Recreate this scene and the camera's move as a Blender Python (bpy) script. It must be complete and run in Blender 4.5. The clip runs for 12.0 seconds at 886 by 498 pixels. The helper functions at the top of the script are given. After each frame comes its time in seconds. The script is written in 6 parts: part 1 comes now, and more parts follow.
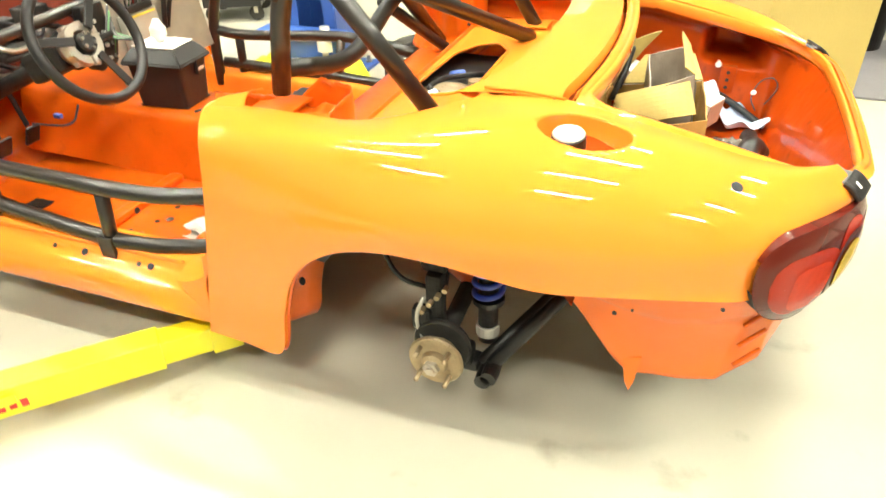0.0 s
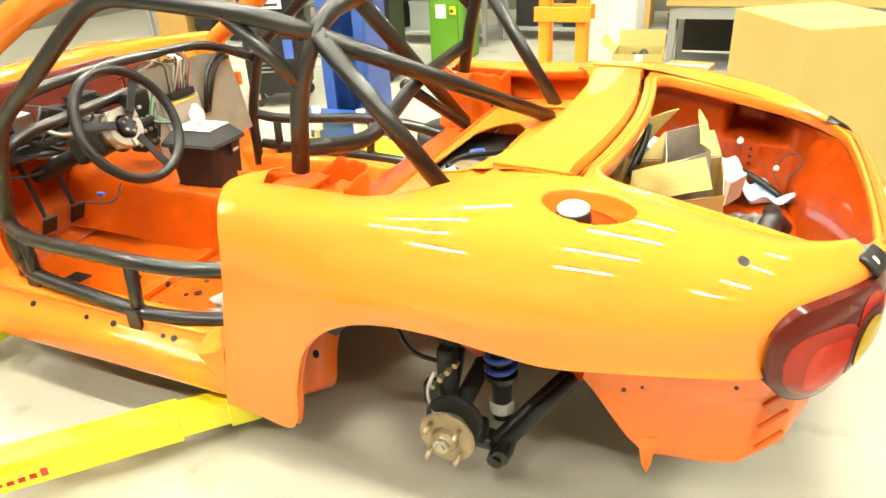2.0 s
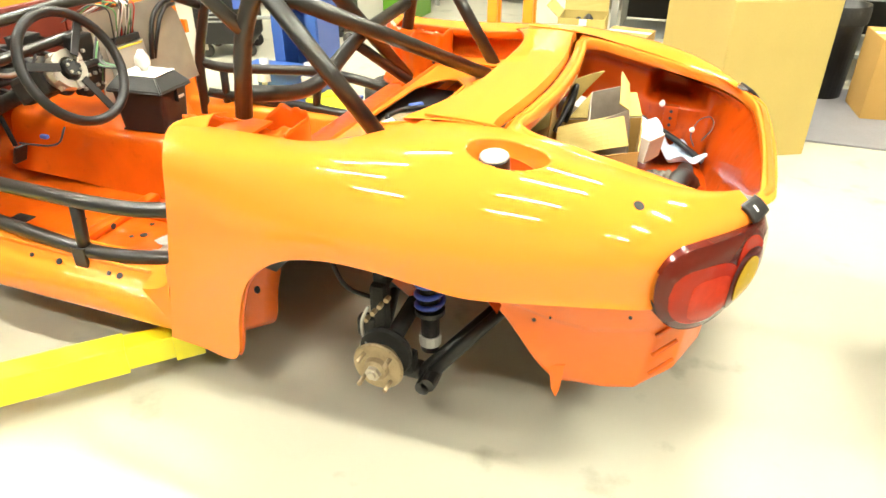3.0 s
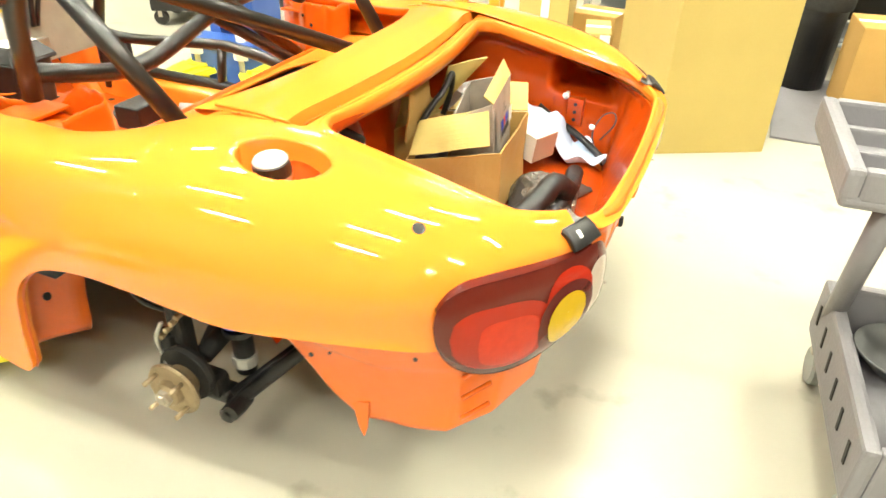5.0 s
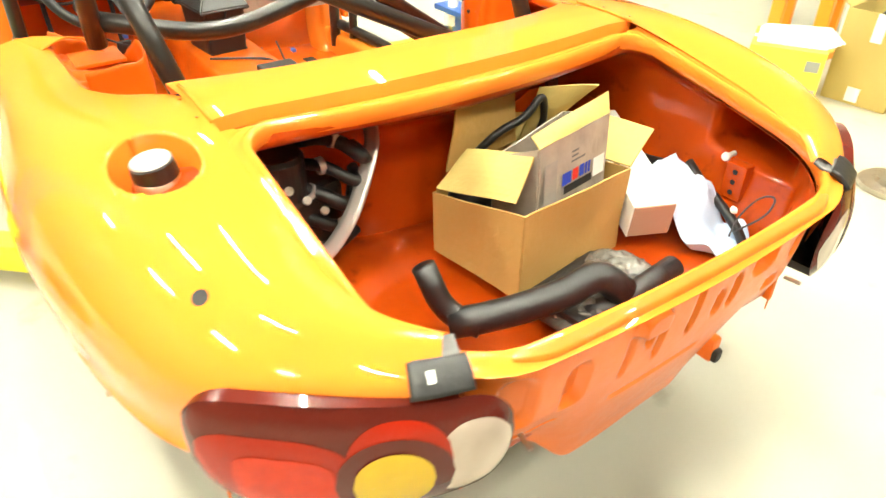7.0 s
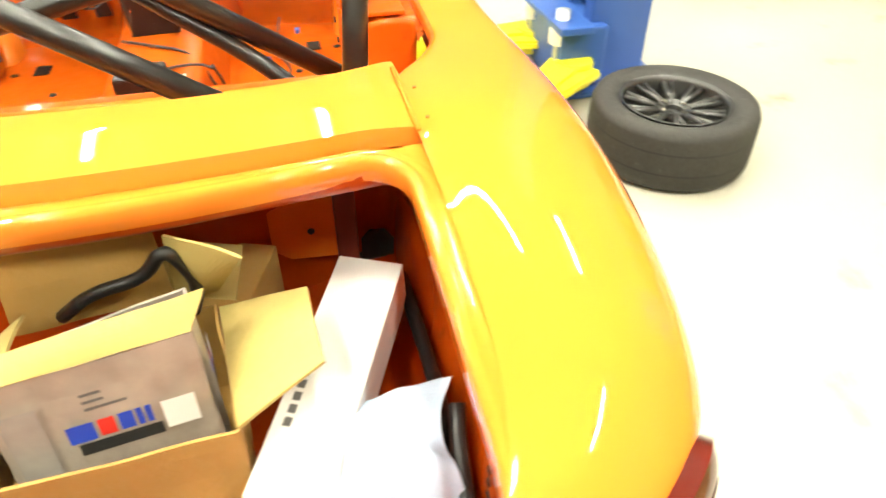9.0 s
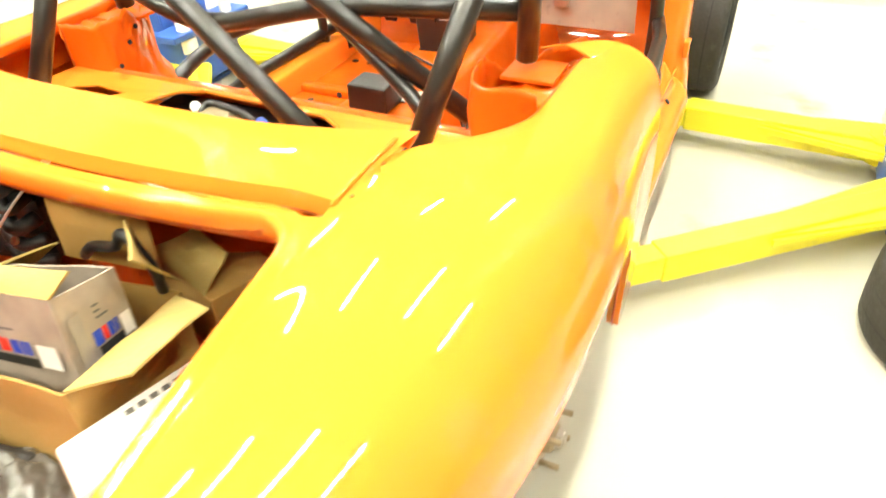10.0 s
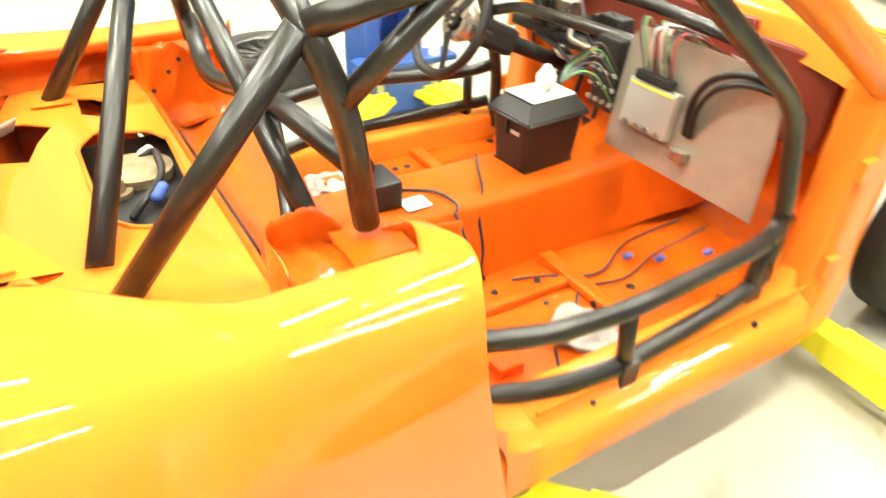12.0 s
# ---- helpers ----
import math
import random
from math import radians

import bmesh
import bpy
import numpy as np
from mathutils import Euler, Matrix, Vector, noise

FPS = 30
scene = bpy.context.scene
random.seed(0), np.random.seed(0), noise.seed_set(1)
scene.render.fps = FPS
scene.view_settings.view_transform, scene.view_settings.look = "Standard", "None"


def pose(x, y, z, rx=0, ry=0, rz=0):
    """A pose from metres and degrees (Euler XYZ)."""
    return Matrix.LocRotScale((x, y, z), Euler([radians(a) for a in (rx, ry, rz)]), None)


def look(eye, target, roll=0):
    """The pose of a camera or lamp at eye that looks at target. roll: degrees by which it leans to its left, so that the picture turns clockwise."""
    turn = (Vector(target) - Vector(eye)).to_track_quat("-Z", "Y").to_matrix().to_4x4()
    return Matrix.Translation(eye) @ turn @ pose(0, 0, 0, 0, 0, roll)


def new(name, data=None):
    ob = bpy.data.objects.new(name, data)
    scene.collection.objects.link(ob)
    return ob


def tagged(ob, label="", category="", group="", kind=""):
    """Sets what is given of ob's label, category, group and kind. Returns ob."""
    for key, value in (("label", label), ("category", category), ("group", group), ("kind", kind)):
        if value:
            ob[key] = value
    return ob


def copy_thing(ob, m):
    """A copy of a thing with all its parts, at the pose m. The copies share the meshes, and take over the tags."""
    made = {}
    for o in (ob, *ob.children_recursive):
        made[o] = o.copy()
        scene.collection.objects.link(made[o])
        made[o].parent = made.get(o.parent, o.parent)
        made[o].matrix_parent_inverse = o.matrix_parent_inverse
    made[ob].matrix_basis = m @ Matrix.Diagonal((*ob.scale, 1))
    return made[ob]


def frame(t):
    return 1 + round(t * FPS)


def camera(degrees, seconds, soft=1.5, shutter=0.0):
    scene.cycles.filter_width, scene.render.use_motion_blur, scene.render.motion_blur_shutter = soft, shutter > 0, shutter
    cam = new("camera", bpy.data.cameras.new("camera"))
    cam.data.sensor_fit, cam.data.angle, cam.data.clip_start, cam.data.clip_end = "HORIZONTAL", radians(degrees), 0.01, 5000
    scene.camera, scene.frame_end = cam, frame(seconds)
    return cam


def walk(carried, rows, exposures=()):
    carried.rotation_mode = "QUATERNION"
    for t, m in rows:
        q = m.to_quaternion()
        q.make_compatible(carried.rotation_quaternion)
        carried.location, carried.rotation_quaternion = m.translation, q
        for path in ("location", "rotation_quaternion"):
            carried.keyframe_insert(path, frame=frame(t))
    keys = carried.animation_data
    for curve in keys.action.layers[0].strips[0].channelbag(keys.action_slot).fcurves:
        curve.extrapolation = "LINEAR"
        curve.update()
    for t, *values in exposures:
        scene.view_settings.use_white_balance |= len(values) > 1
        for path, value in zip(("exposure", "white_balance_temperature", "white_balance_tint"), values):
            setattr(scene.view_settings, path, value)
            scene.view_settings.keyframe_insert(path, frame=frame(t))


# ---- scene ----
cam = camera(66.0, 12.0, soft=1.5, shutter=0.4)
PATH = [
    (0, (0.464, -1.871, 1.383), (-0.124, -0.315, 0.273), -1.3),
    (0.5, (0.473, -1.859, 1.394), (-0.164, -0.279, 0.347), -4.2),
    (1, (0.48, -1.864, 1.384), (-0.177, -0.288, 0.343), -3.1),
    (1.5, (0.528, -1.854, 1.377), (-0.236, -0.302, 0.373), -4.1),
    (2, (0.542, -1.853, 1.378), (-0.205, -0.237, 0.468), -3.1),
    (2.5, (0.529, -1.952, 1.402), (-0.088, -0.324, 0.418), 0.5),
    (2.7, (0.558, -1.966, 1.402), (-0.011, -0.342, 0.382), 0.7),
    (4.3, (0.956, -1.837, 1.362), (0.049, -0.297, 0.463), -4.3),
    (4.5, (0.952, -1.794, 1.368), (0.125, -0.219, 0.454), -4.3),
    (5, (0.995, -1.555, 1.364), (0.353, 0.004, 0.289), 1.4),
    (5.5, (1.08, -1.403, 1.367), (0.218, 0.05, 0.298), -2.3),
    (6, (1.272, -1.229, 1.369), (0.098, -0.016, 0.297), 0.1),
    (6.5, (1.327, -1.045, 1.367), (0.059, 0.063, 0.287), -1.6),
    (6.7, (1.317, -0.96, 1.339), (0.022, 0.094, 0.238), -0.3),
    (8.3, (1.174, -0.028, 1.275), (-0.31, 0.561, 0.07), -3.4),
    (8.5, (1.098, 0.065, 1.26), (-0.356, 0.653, 0.019), -0.5),
    (9, (1.004, 0.348, 1.285), (-0.503, 0.723, 0.026), 0.2),
    (9.5, (0.967, 0.686, 1.303), (-0.525, 0.385, 0.006), -1.6),
    (10, (0.828, 0.958, 1.317), (-0.608, 0.245, 0.121), -2.6),
    (10.5, (0.642, 1.222, 1.331), (-0.719, 0.312, 0.181), -4.8),
    (11, (0.481, 1.476, 1.37), (-0.638, 0.288, 0.214), -2.8),
    (11.5, (0.27, 1.54, 1.394), (-0.838, 0.304, 0.279), -1.1),
    (12, (-0.034, 1.399, 1.396), (-0.928, 0.006, 0.273), 2.5),
]
walk(cam, [(t, look(eye, target, roll)) for t, eye, target, roll in PATH], exposures=[(0, 0.70), (6.5, 0.72), (8.3, 0.78), (8.5, 0.66), (9.0, 0.70), (9.5, 0.90), (10.5, 0.90), (12, 0.85)])

# ---------------------------------------------------------------- light
world = bpy.data.worlds.new("world")
scene.world = world
world.use_nodes = True
world.node_tree.nodes["Background"].inputs[0].default_value = (1.0, 0.95, 0.8, 1)
world.node_tree.nodes["Background"].inputs[1].default_value = 0.015
LAMP_Z = 5.36
TUBE = 410.0          # radiance of the fluorescent tubes
TUBE_COLOUR = (0.955, 0.95, 0.79)


# ---------------------------------------------------------------- materials
def material(name, colour, rough=0.5, metal=0.0, coat=0.0, vary=0.12, scale=6.0, bump=0.0, bump_scale=60.0, spots=0.0, spot_colour=(0.1, 0.08, 0.06), per_object=0.0, spec=0.5):
    """A surface with two scales of variation in colour and gloss, and fine relief."""
    m = bpy.data.materials.new(name)
    m.use_nodes = True
    t = m.node_tree
    b = t.nodes["Principled BSDF"]
    b.inputs["Roughness"].default_value, b.inputs["Metallic"].default_value = rough, metal
    b.inputs["Coat Weight"].default_value, b.inputs["Coat Roughness"].default_value = coat, 0.012
    b.inputs["Specular IOR Level"].default_value = spec
    co = t.nodes.new("ShaderNodeTexCoord")
    big, fine = t.nodes.new("ShaderNodeTexNoise"), t.nodes.new("ShaderNodeTexNoise")
    big.inputs["Scale"].default_value, big.inputs["Detail"].default_value = scale, 3
    fine.inputs["Scale"].default_value, fine.inputs["Detail"].default_value = bump_scale, 5
    t.links.new(co.outputs["Object"], big.inputs["Vector"])
    t.links.new(co.outputs["Object"], fine.inputs["Vector"])
    mix = t.nodes.new("ShaderNodeMix")
    mix.data_type = "RGBA"
    dark = tuple(c * (1 - vary) for c in colour)
    light = tuple(min(1, c * (1 + vary)) for c in colour)
    mix.inputs[6].default_value, mix.inputs[7].default_value = (*dark, 1), (*light, 1)
    t.links.new(big.outputs[0], mix.inputs[0])
    out = mix.outputs[2]
    if per_object:
        info = t.nodes.new("ShaderNodeObjectInfo")
        hsv = t.nodes.new("ShaderNodeHueSaturation")
        rng = t.nodes.new("ShaderNodeMapRange")
        rng.inputs[3].default_value, rng.inputs[4].default_value = 1 - per_object, 1 + per_object
        t.links.new(info.outputs["Random"], rng.inputs[0])
        t.links.new(rng.outputs[0], hsv.inputs["Value"])
        t.links.new(out, hsv.inputs["Color"])
        out = hsv.outputs[0]
    if spots:
        ramp, stain = t.nodes.new("ShaderNodeValToRGB"), t.nodes.new("ShaderNodeMix")
        ramp.color_ramp.elements[0].position, ramp.color_ramp.elements[1].position = 0.62, 0.75
        stain.data_type = "RGBA"
        scl = t.nodes.new("ShaderNodeMath")
        scl.operation = "MULTIPLY"
        scl.inputs[1].default_value = spots
        n3 = t.nodes.new("ShaderNodeTexNoise")
        n3.inputs["Scale"].default_value, n3.inputs["Detail"].default_value = scale * 2.3, 6
        t.links.new(co.outputs["Object"], n3.inputs["Vector"])
        t.links.new(n3.outputs[0], ramp.inputs[0])
        t.links.new(ramp.outputs[0], scl.inputs[0])
        t.links.new(scl.outputs[0], stain.inputs[0])
        t.links.new(out, stain.inputs[6])
        stain.inputs[7].default_value = (*spot_colour, 1)
        out = stain.outputs[2]
    t.links.new(out, b.inputs["Base Color"])
    gloss = t.nodes.new("ShaderNodeMapRange")
    gloss.inputs[3].default_value, gloss.inputs[4].default_value = max(0.02, rough * 0.8), min(1, rough * 1.2)
    t.links.new(fine.outputs[0], gloss.inputs[0])
    t.links.new(gloss.outputs[0], b.inputs["Roughness"])
    if bump:
        bp = t.nodes.new("ShaderNodeBump")
        bp.inputs["Strength"].default_value, bp.inputs["Distance"].default_value = bump, 0.004
        t.links.new(fine.outputs[0], bp.inputs["Height"])
        t.links.new(bp.outputs[0], b.inputs["Normal"])
    return m


def glow(name, colour, strength):
    m = bpy.data.materials.new(name)
    m.use_nodes = True
    b = m.node_tree.nodes["Principled BSDF"]
    b.inputs["Base Color"].default_value = (*colour, 1)
    b.inputs["Emission Color"].default_value = (*colour, 1)
    b.inputs["Emission Strength"].default_value = strength
    return m


ORANGE = (0.82, 0.224, 0.024)
PAINT = material("orange_paint", ORANGE, rough=0.45, coat=1.0, vary=0.03, scale=2, bump=0.0, spec=0.0)
# Body orange made deeper inside: bounced light and shade put into the colour.
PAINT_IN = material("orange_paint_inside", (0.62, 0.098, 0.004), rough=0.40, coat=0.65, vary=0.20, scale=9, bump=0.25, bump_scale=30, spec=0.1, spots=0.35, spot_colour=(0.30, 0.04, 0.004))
# Body orange darkened for the trunk: its shade is put into the base colour.
SHADED_TRUNK = material("shaded_trunk_paint", (0.40, 0.047, 0.002), rough=0.36, coat=0.7, vary=0.22, scale=8, bump=0.25, bump_scale=28, spec=0.1, spots=0.65, spot_colour=(0.12, 0.016, 0.003))
PAINT_LOW = material("orange_primer_panel", (0.74, 0.148, 0.012), rough=0.45, spec=0.15, coat=0.5, vary=0.10, scale=7, bump=0.15, bump_scale=40)
CAGE = material("cage_black_paint", (0.015, 0.0125, 0.010), rough=0.32, coat=0.10, spec=0.5, vary=0.2, scale=12, bump=0.06, bump_scale=90)
BLACK = material("black_plastic", (0.009, 0.008, 0.008), rough=0.42, vary=0.2, scale=10, bump=0.15, bump_scale=140)
DARK = material("dark_underbody", (0.010, 0.009, 0.008), rough=0.7, vary=0.3, scale=10, bump=0.4, bump_scale=50)
RUBBER = material("tyre_rubber", (0.026, 0.023, 0.019), rough=0.75, vary=0.25, scale=12, bump=0.3, bump_scale=70, spots=0.25, spot_colour=(0.10, 0.09, 0.08))
STEEL = material("bare_steel", (0.52, 0.47, 0.40), rough=0.38, metal=1.0, vary=0.2, scale=14, bump=0.2, bump_scale=60, spots=0.5, spot_colour=(0.28, 0.16, 0.07))
RUST = material("rusty_steel", (0.36, 0.275, 0.165), rough=0.5, metal=0.6, vary=0.4, scale=30, bump=0.4, bump_scale=90, spots=0.6, spot_colour=(0.10, 0.045, 0.015))
ALU = material("aluminium_sheet", (0.37, 0.335, 0.275), rough=0.36, metal=0.45, vary=0.30, scale=9, bump=0.12, bump_scale=40, spots=0.4, spot_colour=(0.17, 0.15, 0.13))
CHROME = material("bright_cap", (0.13, 0.13, 0.125), rough=0.5, metal=0.4, vary=0.08)
SILVER = material("silver_paint", (0.55, 0.54, 0.50), rough=0.4, metal=0.6, vary=0.12, scale=8)
RIM = material("dark_rim", (0.06, 0.058, 0.055), rough=0.35, metal=0.6, vary=0.15, coat=0.2)
BLUE = material("blue_coil", (0.03, 0.07, 0.42), rough=0.35, coat=0.4, vary=0.12)
LIFT_BLUE = material("lift_blue_paint", (0.035, 0.10, 0.36), rough=0.4, coat=0.2, vary=0.15, scale=5, bump=0.08, spots=0.3, spot_colour=(0.03, 0.04, 0.08))
LIFT_YELLOW = material("lift_yellow_paint", (0.80, 0.72, 0.02), rough=0.38, coat=0.2, vary=0.10, scale=6, bump=0.08, spots=0.25, spot_colour=(0.45, 0.36, 0.03))
CARD = material("cardboard", (0.42, 0.245, 0.066), rough=0.85, vary=0.10, scale=5, bump=0.25, bump_scale=90)
CARD_LIGHT = material("cardboard_pale", (0.44, 0.330, 0.100), rough=0.85, vary=0.08, scale=3, bump=0.2, bump_scale=80)
SMUDGE = material("grey_print", (0.30, 0.27, 0.24), rough=0.5, vary=0.3, scale=30)
PAPER = material("white_card", (0.78, 0.76, 0.72), rough=0.6, vary=0.04, scale=4, bump=0.06)
PINK = material("pinkish_card", (0.42, 0.25, 0.17), rough=0.8, vary=0.06)
CLOTH = material("pale_blue_cloth", (0.52, 0.63, 0.80), rough=0.9, vary=0.10, scale=14, bump=0.4, bump_scale=200)
OIL = material("silver_bottle", (0.36, 0.305, 0.25), rough=0.45, metal=0.1, vary=0.35, scale=22, bump=0.35, bump_scale=45)
FLOOR = material("painted_concrete", (0.46, 0.435, 0.35), rough=0.32, coat=0.1, vary=0.10, scale=1.6, bump=0.12, bump_scale=25, spots=0.8, spot_colour=(0.22, 0.19, 0.135))
WALL = material("painted_wall", (0.17, 0.155, 0.12), rough=0.8, vary=0.04, scale=1.2, bump=0.2, bump_scale=30)
CEIL = material("ceiling_board", (0.16, 0.15, 0.13), rough=0.85, vary=0.05, scale=1.5, bump=0.2)
FILM = material("grey_plastic_film", (0.10, 0.092, 0.080), rough=0.22, coat=0.3, vary=0.5, scale=22, bump=0.5, bump_scale=50, spots=0.5, spot_colour=(0.03, 0.028, 0.025))
BAG = material("clear_plastic_film", (0.36, 0.33, 0.30), rough=0.22, vary=0.3, scale=25, bump=0.5, bump_scale=60)
GREEN = material("green_cabinet_paint", (0.11, 0.28, 0.02), rough=0.4, vary=0.1, scale=3)
SAFETY = material("orange_press_paint", (0.85, 0.30, 0.02), rough=0.4, vary=0.1, scale=4)
GREY = material("grey_shelf_paint", (0.30, 0.31, 0.29), rough=0.45, metal=0.2, vary=0.12, scale=4)
CART = material("grey_cart_plastic", (0.19, 0.18, 0.195), rough=0.5, vary=0.12, scale=8, bump=0.25, bump_scale=120, spots=0.2)
WIRE = material("dark_wire", (0.03, 0.025, 0.03), rough=0.5, vary=0.2)
WIRE_GREEN = material("green_wire", (0.10, 0.28, 0.10), rough=0.5, vary=0.2)
WIRE_RED = material("red_wire", (0.5, 0.03, 0.02), rough=0.5, vary=0.2)
WIRE_BLUE = material("blue_connector", (0.06, 0.12, 0.45), rough=0.5, vary=0.2)
YELLOW_CARD = material("yellow_packaging", (0.78, 0.66, 0.06), rough=0.55, vary=0.08)
WHITE = material("white_plastic", (0.80, 0.78, 0.72), rough=0.45, vary=0.05)
LENS_RED = material("red_lens", (0.30, 0.013, 0.003), rough=0.25, spec=0.1, coat=0.30, vary=0.12, scale=14)
LENS_BRIGHT = material("bright_red_lens", (0.46, 0.022, 0.004), rough=0.25, spec=0.1, coat=0.30, vary=0.2, scale=60)
LENS_DARK = material("smoked_red_lens", (0.085, 0.009, 0.005), rough=0.2, spec=0.15, coat=0.35, vary=0.15, scale=10)
LENS_AMBER = material("amber_lens", (0.52, 0.33, 0.008), rough=0.25, spec=0.1, coat=0.5, vary=0.08, scale=40)
LENS_CLEAR = material("clear_lens", (0.42, 0.33, 0.27), rough=0.25, spec=0.2, coat=0.9, vary=0.10, scale=30)
# Orange as it looks in shadow, mixed as a dark red.
SHADED_RED = material("shaded_red", (0.15, 0.022, 0.010), rough=0.5, vary=0.2, scale=12)
TAPE = material("grey_tape", (0.12, 0.115, 0.11), rough=0.55, vary=0.1)
INK_BLUE = material("blue_ink", (0.02, 0.06, 0.45), rough=0.5, vary=0.05)
INK_RED = material("red_ink", (0.65, 0.03, 0.02), rough=0.5, vary=0.05)
INK_BLACK = material("black_ink", (0.02, 0.02, 0.02), rough=0.5, vary=0.05)
GLOW = glow("fluorescent_tube", TUBE_COLOUR, TUBE)


# ---------------------------------------------------------------- mesh helpers
def part(name, bm, mat, parent=None, label="", smooth=False):
    """One mesh object out of a bmesh, under a thing or a part."""
    bmesh.ops.recalc_face_normals(bm, faces=bm.faces)
    me = bpy.data.meshes.new(name)
    bm.to_mesh(me)
    bm.free()
    me.materials.append(mat)
    if smooth:
        for p in me.polygons:
            p.use_smooth = True
    ob = new(name, me)
    if parent is not None:
        ob.parent = parent
    if label:
        tagged(ob, label)
    return ob


def empty(name, loc=(0, 0, 0), rz=0.0):
    ob = new(name)
    ob.matrix_world = pose(*loc, 0, 0, rz)
    ob.empty_display_size = 0.1
    return ob


def solid(ob, thick, offset=-1.0):
    md = ob.modifiers.new("thickness", "SOLIDIFY")
    md.thickness, md.offset = thick, offset
    return ob


def catmull(pts, u):
    """A smooth curve through the points; u runs from 0 to the last index."""
    n = len(pts)
    i = max(0, min(int(u), n - 2))
    f = u - i
    p1, p2 = Vector(pts[i]), Vector(pts[i + 1])
    p0 = Vector(pts[i - 1]) if i else 2 * p1 - p2
    p3 = Vector(pts[i + 2]) if i + 2 < n else 2 * p2 - p1
    return 0.5 * (2 * p1 + (p2 - p0) * f + (2 * p0 - 5 * p1 + 4 * p2 - p3) * f * f + (3 * p1 - p0 - 3 * p2 + p3) * f ** 3)


def sheet(fn, nu, nv, bm=None, closed=False):
    """A grid of faces over fn(u, v), u and v from 0 to 1."""
    bm = bm or bmesh.new()
    rows = [[bm.verts.new(fn(i / nu, j / nv)) for j in range(nv + 1)] for i in range(nu + 1)]
    for i in range(nu):
        for j in range(nv):
            bm.faces.new((rows[i][j], rows[i + 1][j], rows[i + 1][j + 1], rows[i][j + 1]))
    return bm


def block(size, centre=(0, 0, 0), m=None, bevel=0.004, bm=None):
    """A box with rounded edges, added to bm."""
    one = bmesh.new()
    bmesh.ops.create_cube(one, size=1)
    bmesh.ops.scale(one, vec=size, verts=one.verts)
    if bevel:
        bmesh.ops.bevel(one, geom=one.edges, offset=bevel, segments=2, affect="EDGES", profile=0.6)
    bmesh.ops.translate(one, vec=centre, verts=one.verts)
    if m is not None:
        bmesh.ops.transform(one, matrix=m, verts=one.verts)
    if bm is None:
        return one
    return join(bm, one)


def join(bm, one):
    me = bpy.data.meshes.new("join")
    one.to_mesh(me)
    one.free()
    bm.from_mesh(me)
    bpy.data.meshes.remove(me)
    return bm


def rounded(pts, radius, steps=6):
    """A polyline with its corners rounded off."""
    pts = [Vector(p) for p in pts]
    out = [pts[0]]
    for a, b, c in zip(pts[:-2], pts[1:-1], pts[2:]):
        ra = min(radius, (b - a).length * 0.45)
        rc = min(radius, (c - b).length * 0.45)
        p, q = b + (a - b).normalized() * ra, b + (c - b).normalized() * rc
        for k in range(steps + 1):
            f = k / steps
            out.append(p * (1 - f) ** 2 + b * 2 * f * (1 - f) + q * f * f)
    return out + [pts[-1]]


def tube(pts, r, radius=0.06, sides=14, bm=None, caps=True, r_end=None, hollow=False):
    """A round bar along a polyline with rounded corners."""
    path = rounded(pts, radius) if len(pts) > 2 and radius else [Vector(p) for p in pts]
    bm = bm or bmesh.new()
    rings, up = [], None
    for k, p in enumerate(path):
        d = (path[min(k + 1, len(path) - 1)] - path[max(k - 1, 0)]).normalized()
        if up is None:
            up = d.orthogonal().normalized()
        up = (up - d * up.dot(d)).normalized()
        side = d.cross(up)
        rr = r if r_end is None else r + (r_end - r) * k / (len(path) - 1)
        rings.append([bm.verts.new(p + rr * (math.cos(a) * up + math.sin(a) * side)) for a in (2 * math.pi * s / sides for s in range(sides))])
    for a, b in zip(rings[:-1], rings[1:]):
        for s in range(sides):
            bm.faces.new((a[s], a[(s + 1) % sides], b[(s + 1) % sides], b[s]))
    if caps:
        bm.faces.new(rings[0][::-1])
        bm.faces.new(rings[-1])
    return bm


def revolve(profile, sides=40, bm=None, m=None):
    """Turns (radius, height) points round the z axis."""
    one = bmesh.new()
    rings = [[one.verts.new((r * math.cos(2 * math.pi * s / sides), r * math.sin(2 * math.pi * s / sides), h)) for s in range(sides)] for r, h in profile]
    for a, b in zip(rings[:-1], rings[1:]):
        for s in range(sides):
            one.faces.new((a[s], a[(s + 1) % sides], b[(s + 1) % sides], b[s]))
    if profile[0][0] > 1e-4 and profile[0] != profile[-1]:
        pass
    bmesh.ops.remove_doubles(one, verts=one.verts, dist=1e-5)
    if m is not None:
        bmesh.ops.transform(one, matrix=m, verts=one.verts)
    return one if bm is None else join(bm, one)


def outline_plate(pts, thick, bm=None, m=None, bevel=0.0):
    """A flat plate with the given outline (x, y), thick in z."""
    one = bmesh.new()
    f = one.faces.new([one.verts.new((x, y, 0)) for x, y in pts])
    got = bmesh.ops.extrude_face_region(one, geom=[f])
    bmesh.ops.translate(one, vec=(0, 0, thick), verts=[v for v in got["geom"] if isinstance(v, bmesh.types.BMVert)])
    if bevel:
        bmesh.ops.bevel(one, geom=one.edges, offset=bevel, segments=2, affect="EDGES")
    if m is not None:
        bmesh.ops.transform(one, matrix=m, verts=one.verts)
    return one if bm is None else join(bm, one)


def disc(r, m, thick=0.004, sides=20, bm=None):
    return revolve([(0, 0), (r * 0.92, 0), (r, thick * 0.3), (r, thick), (0, thick)], sides, bm, m)


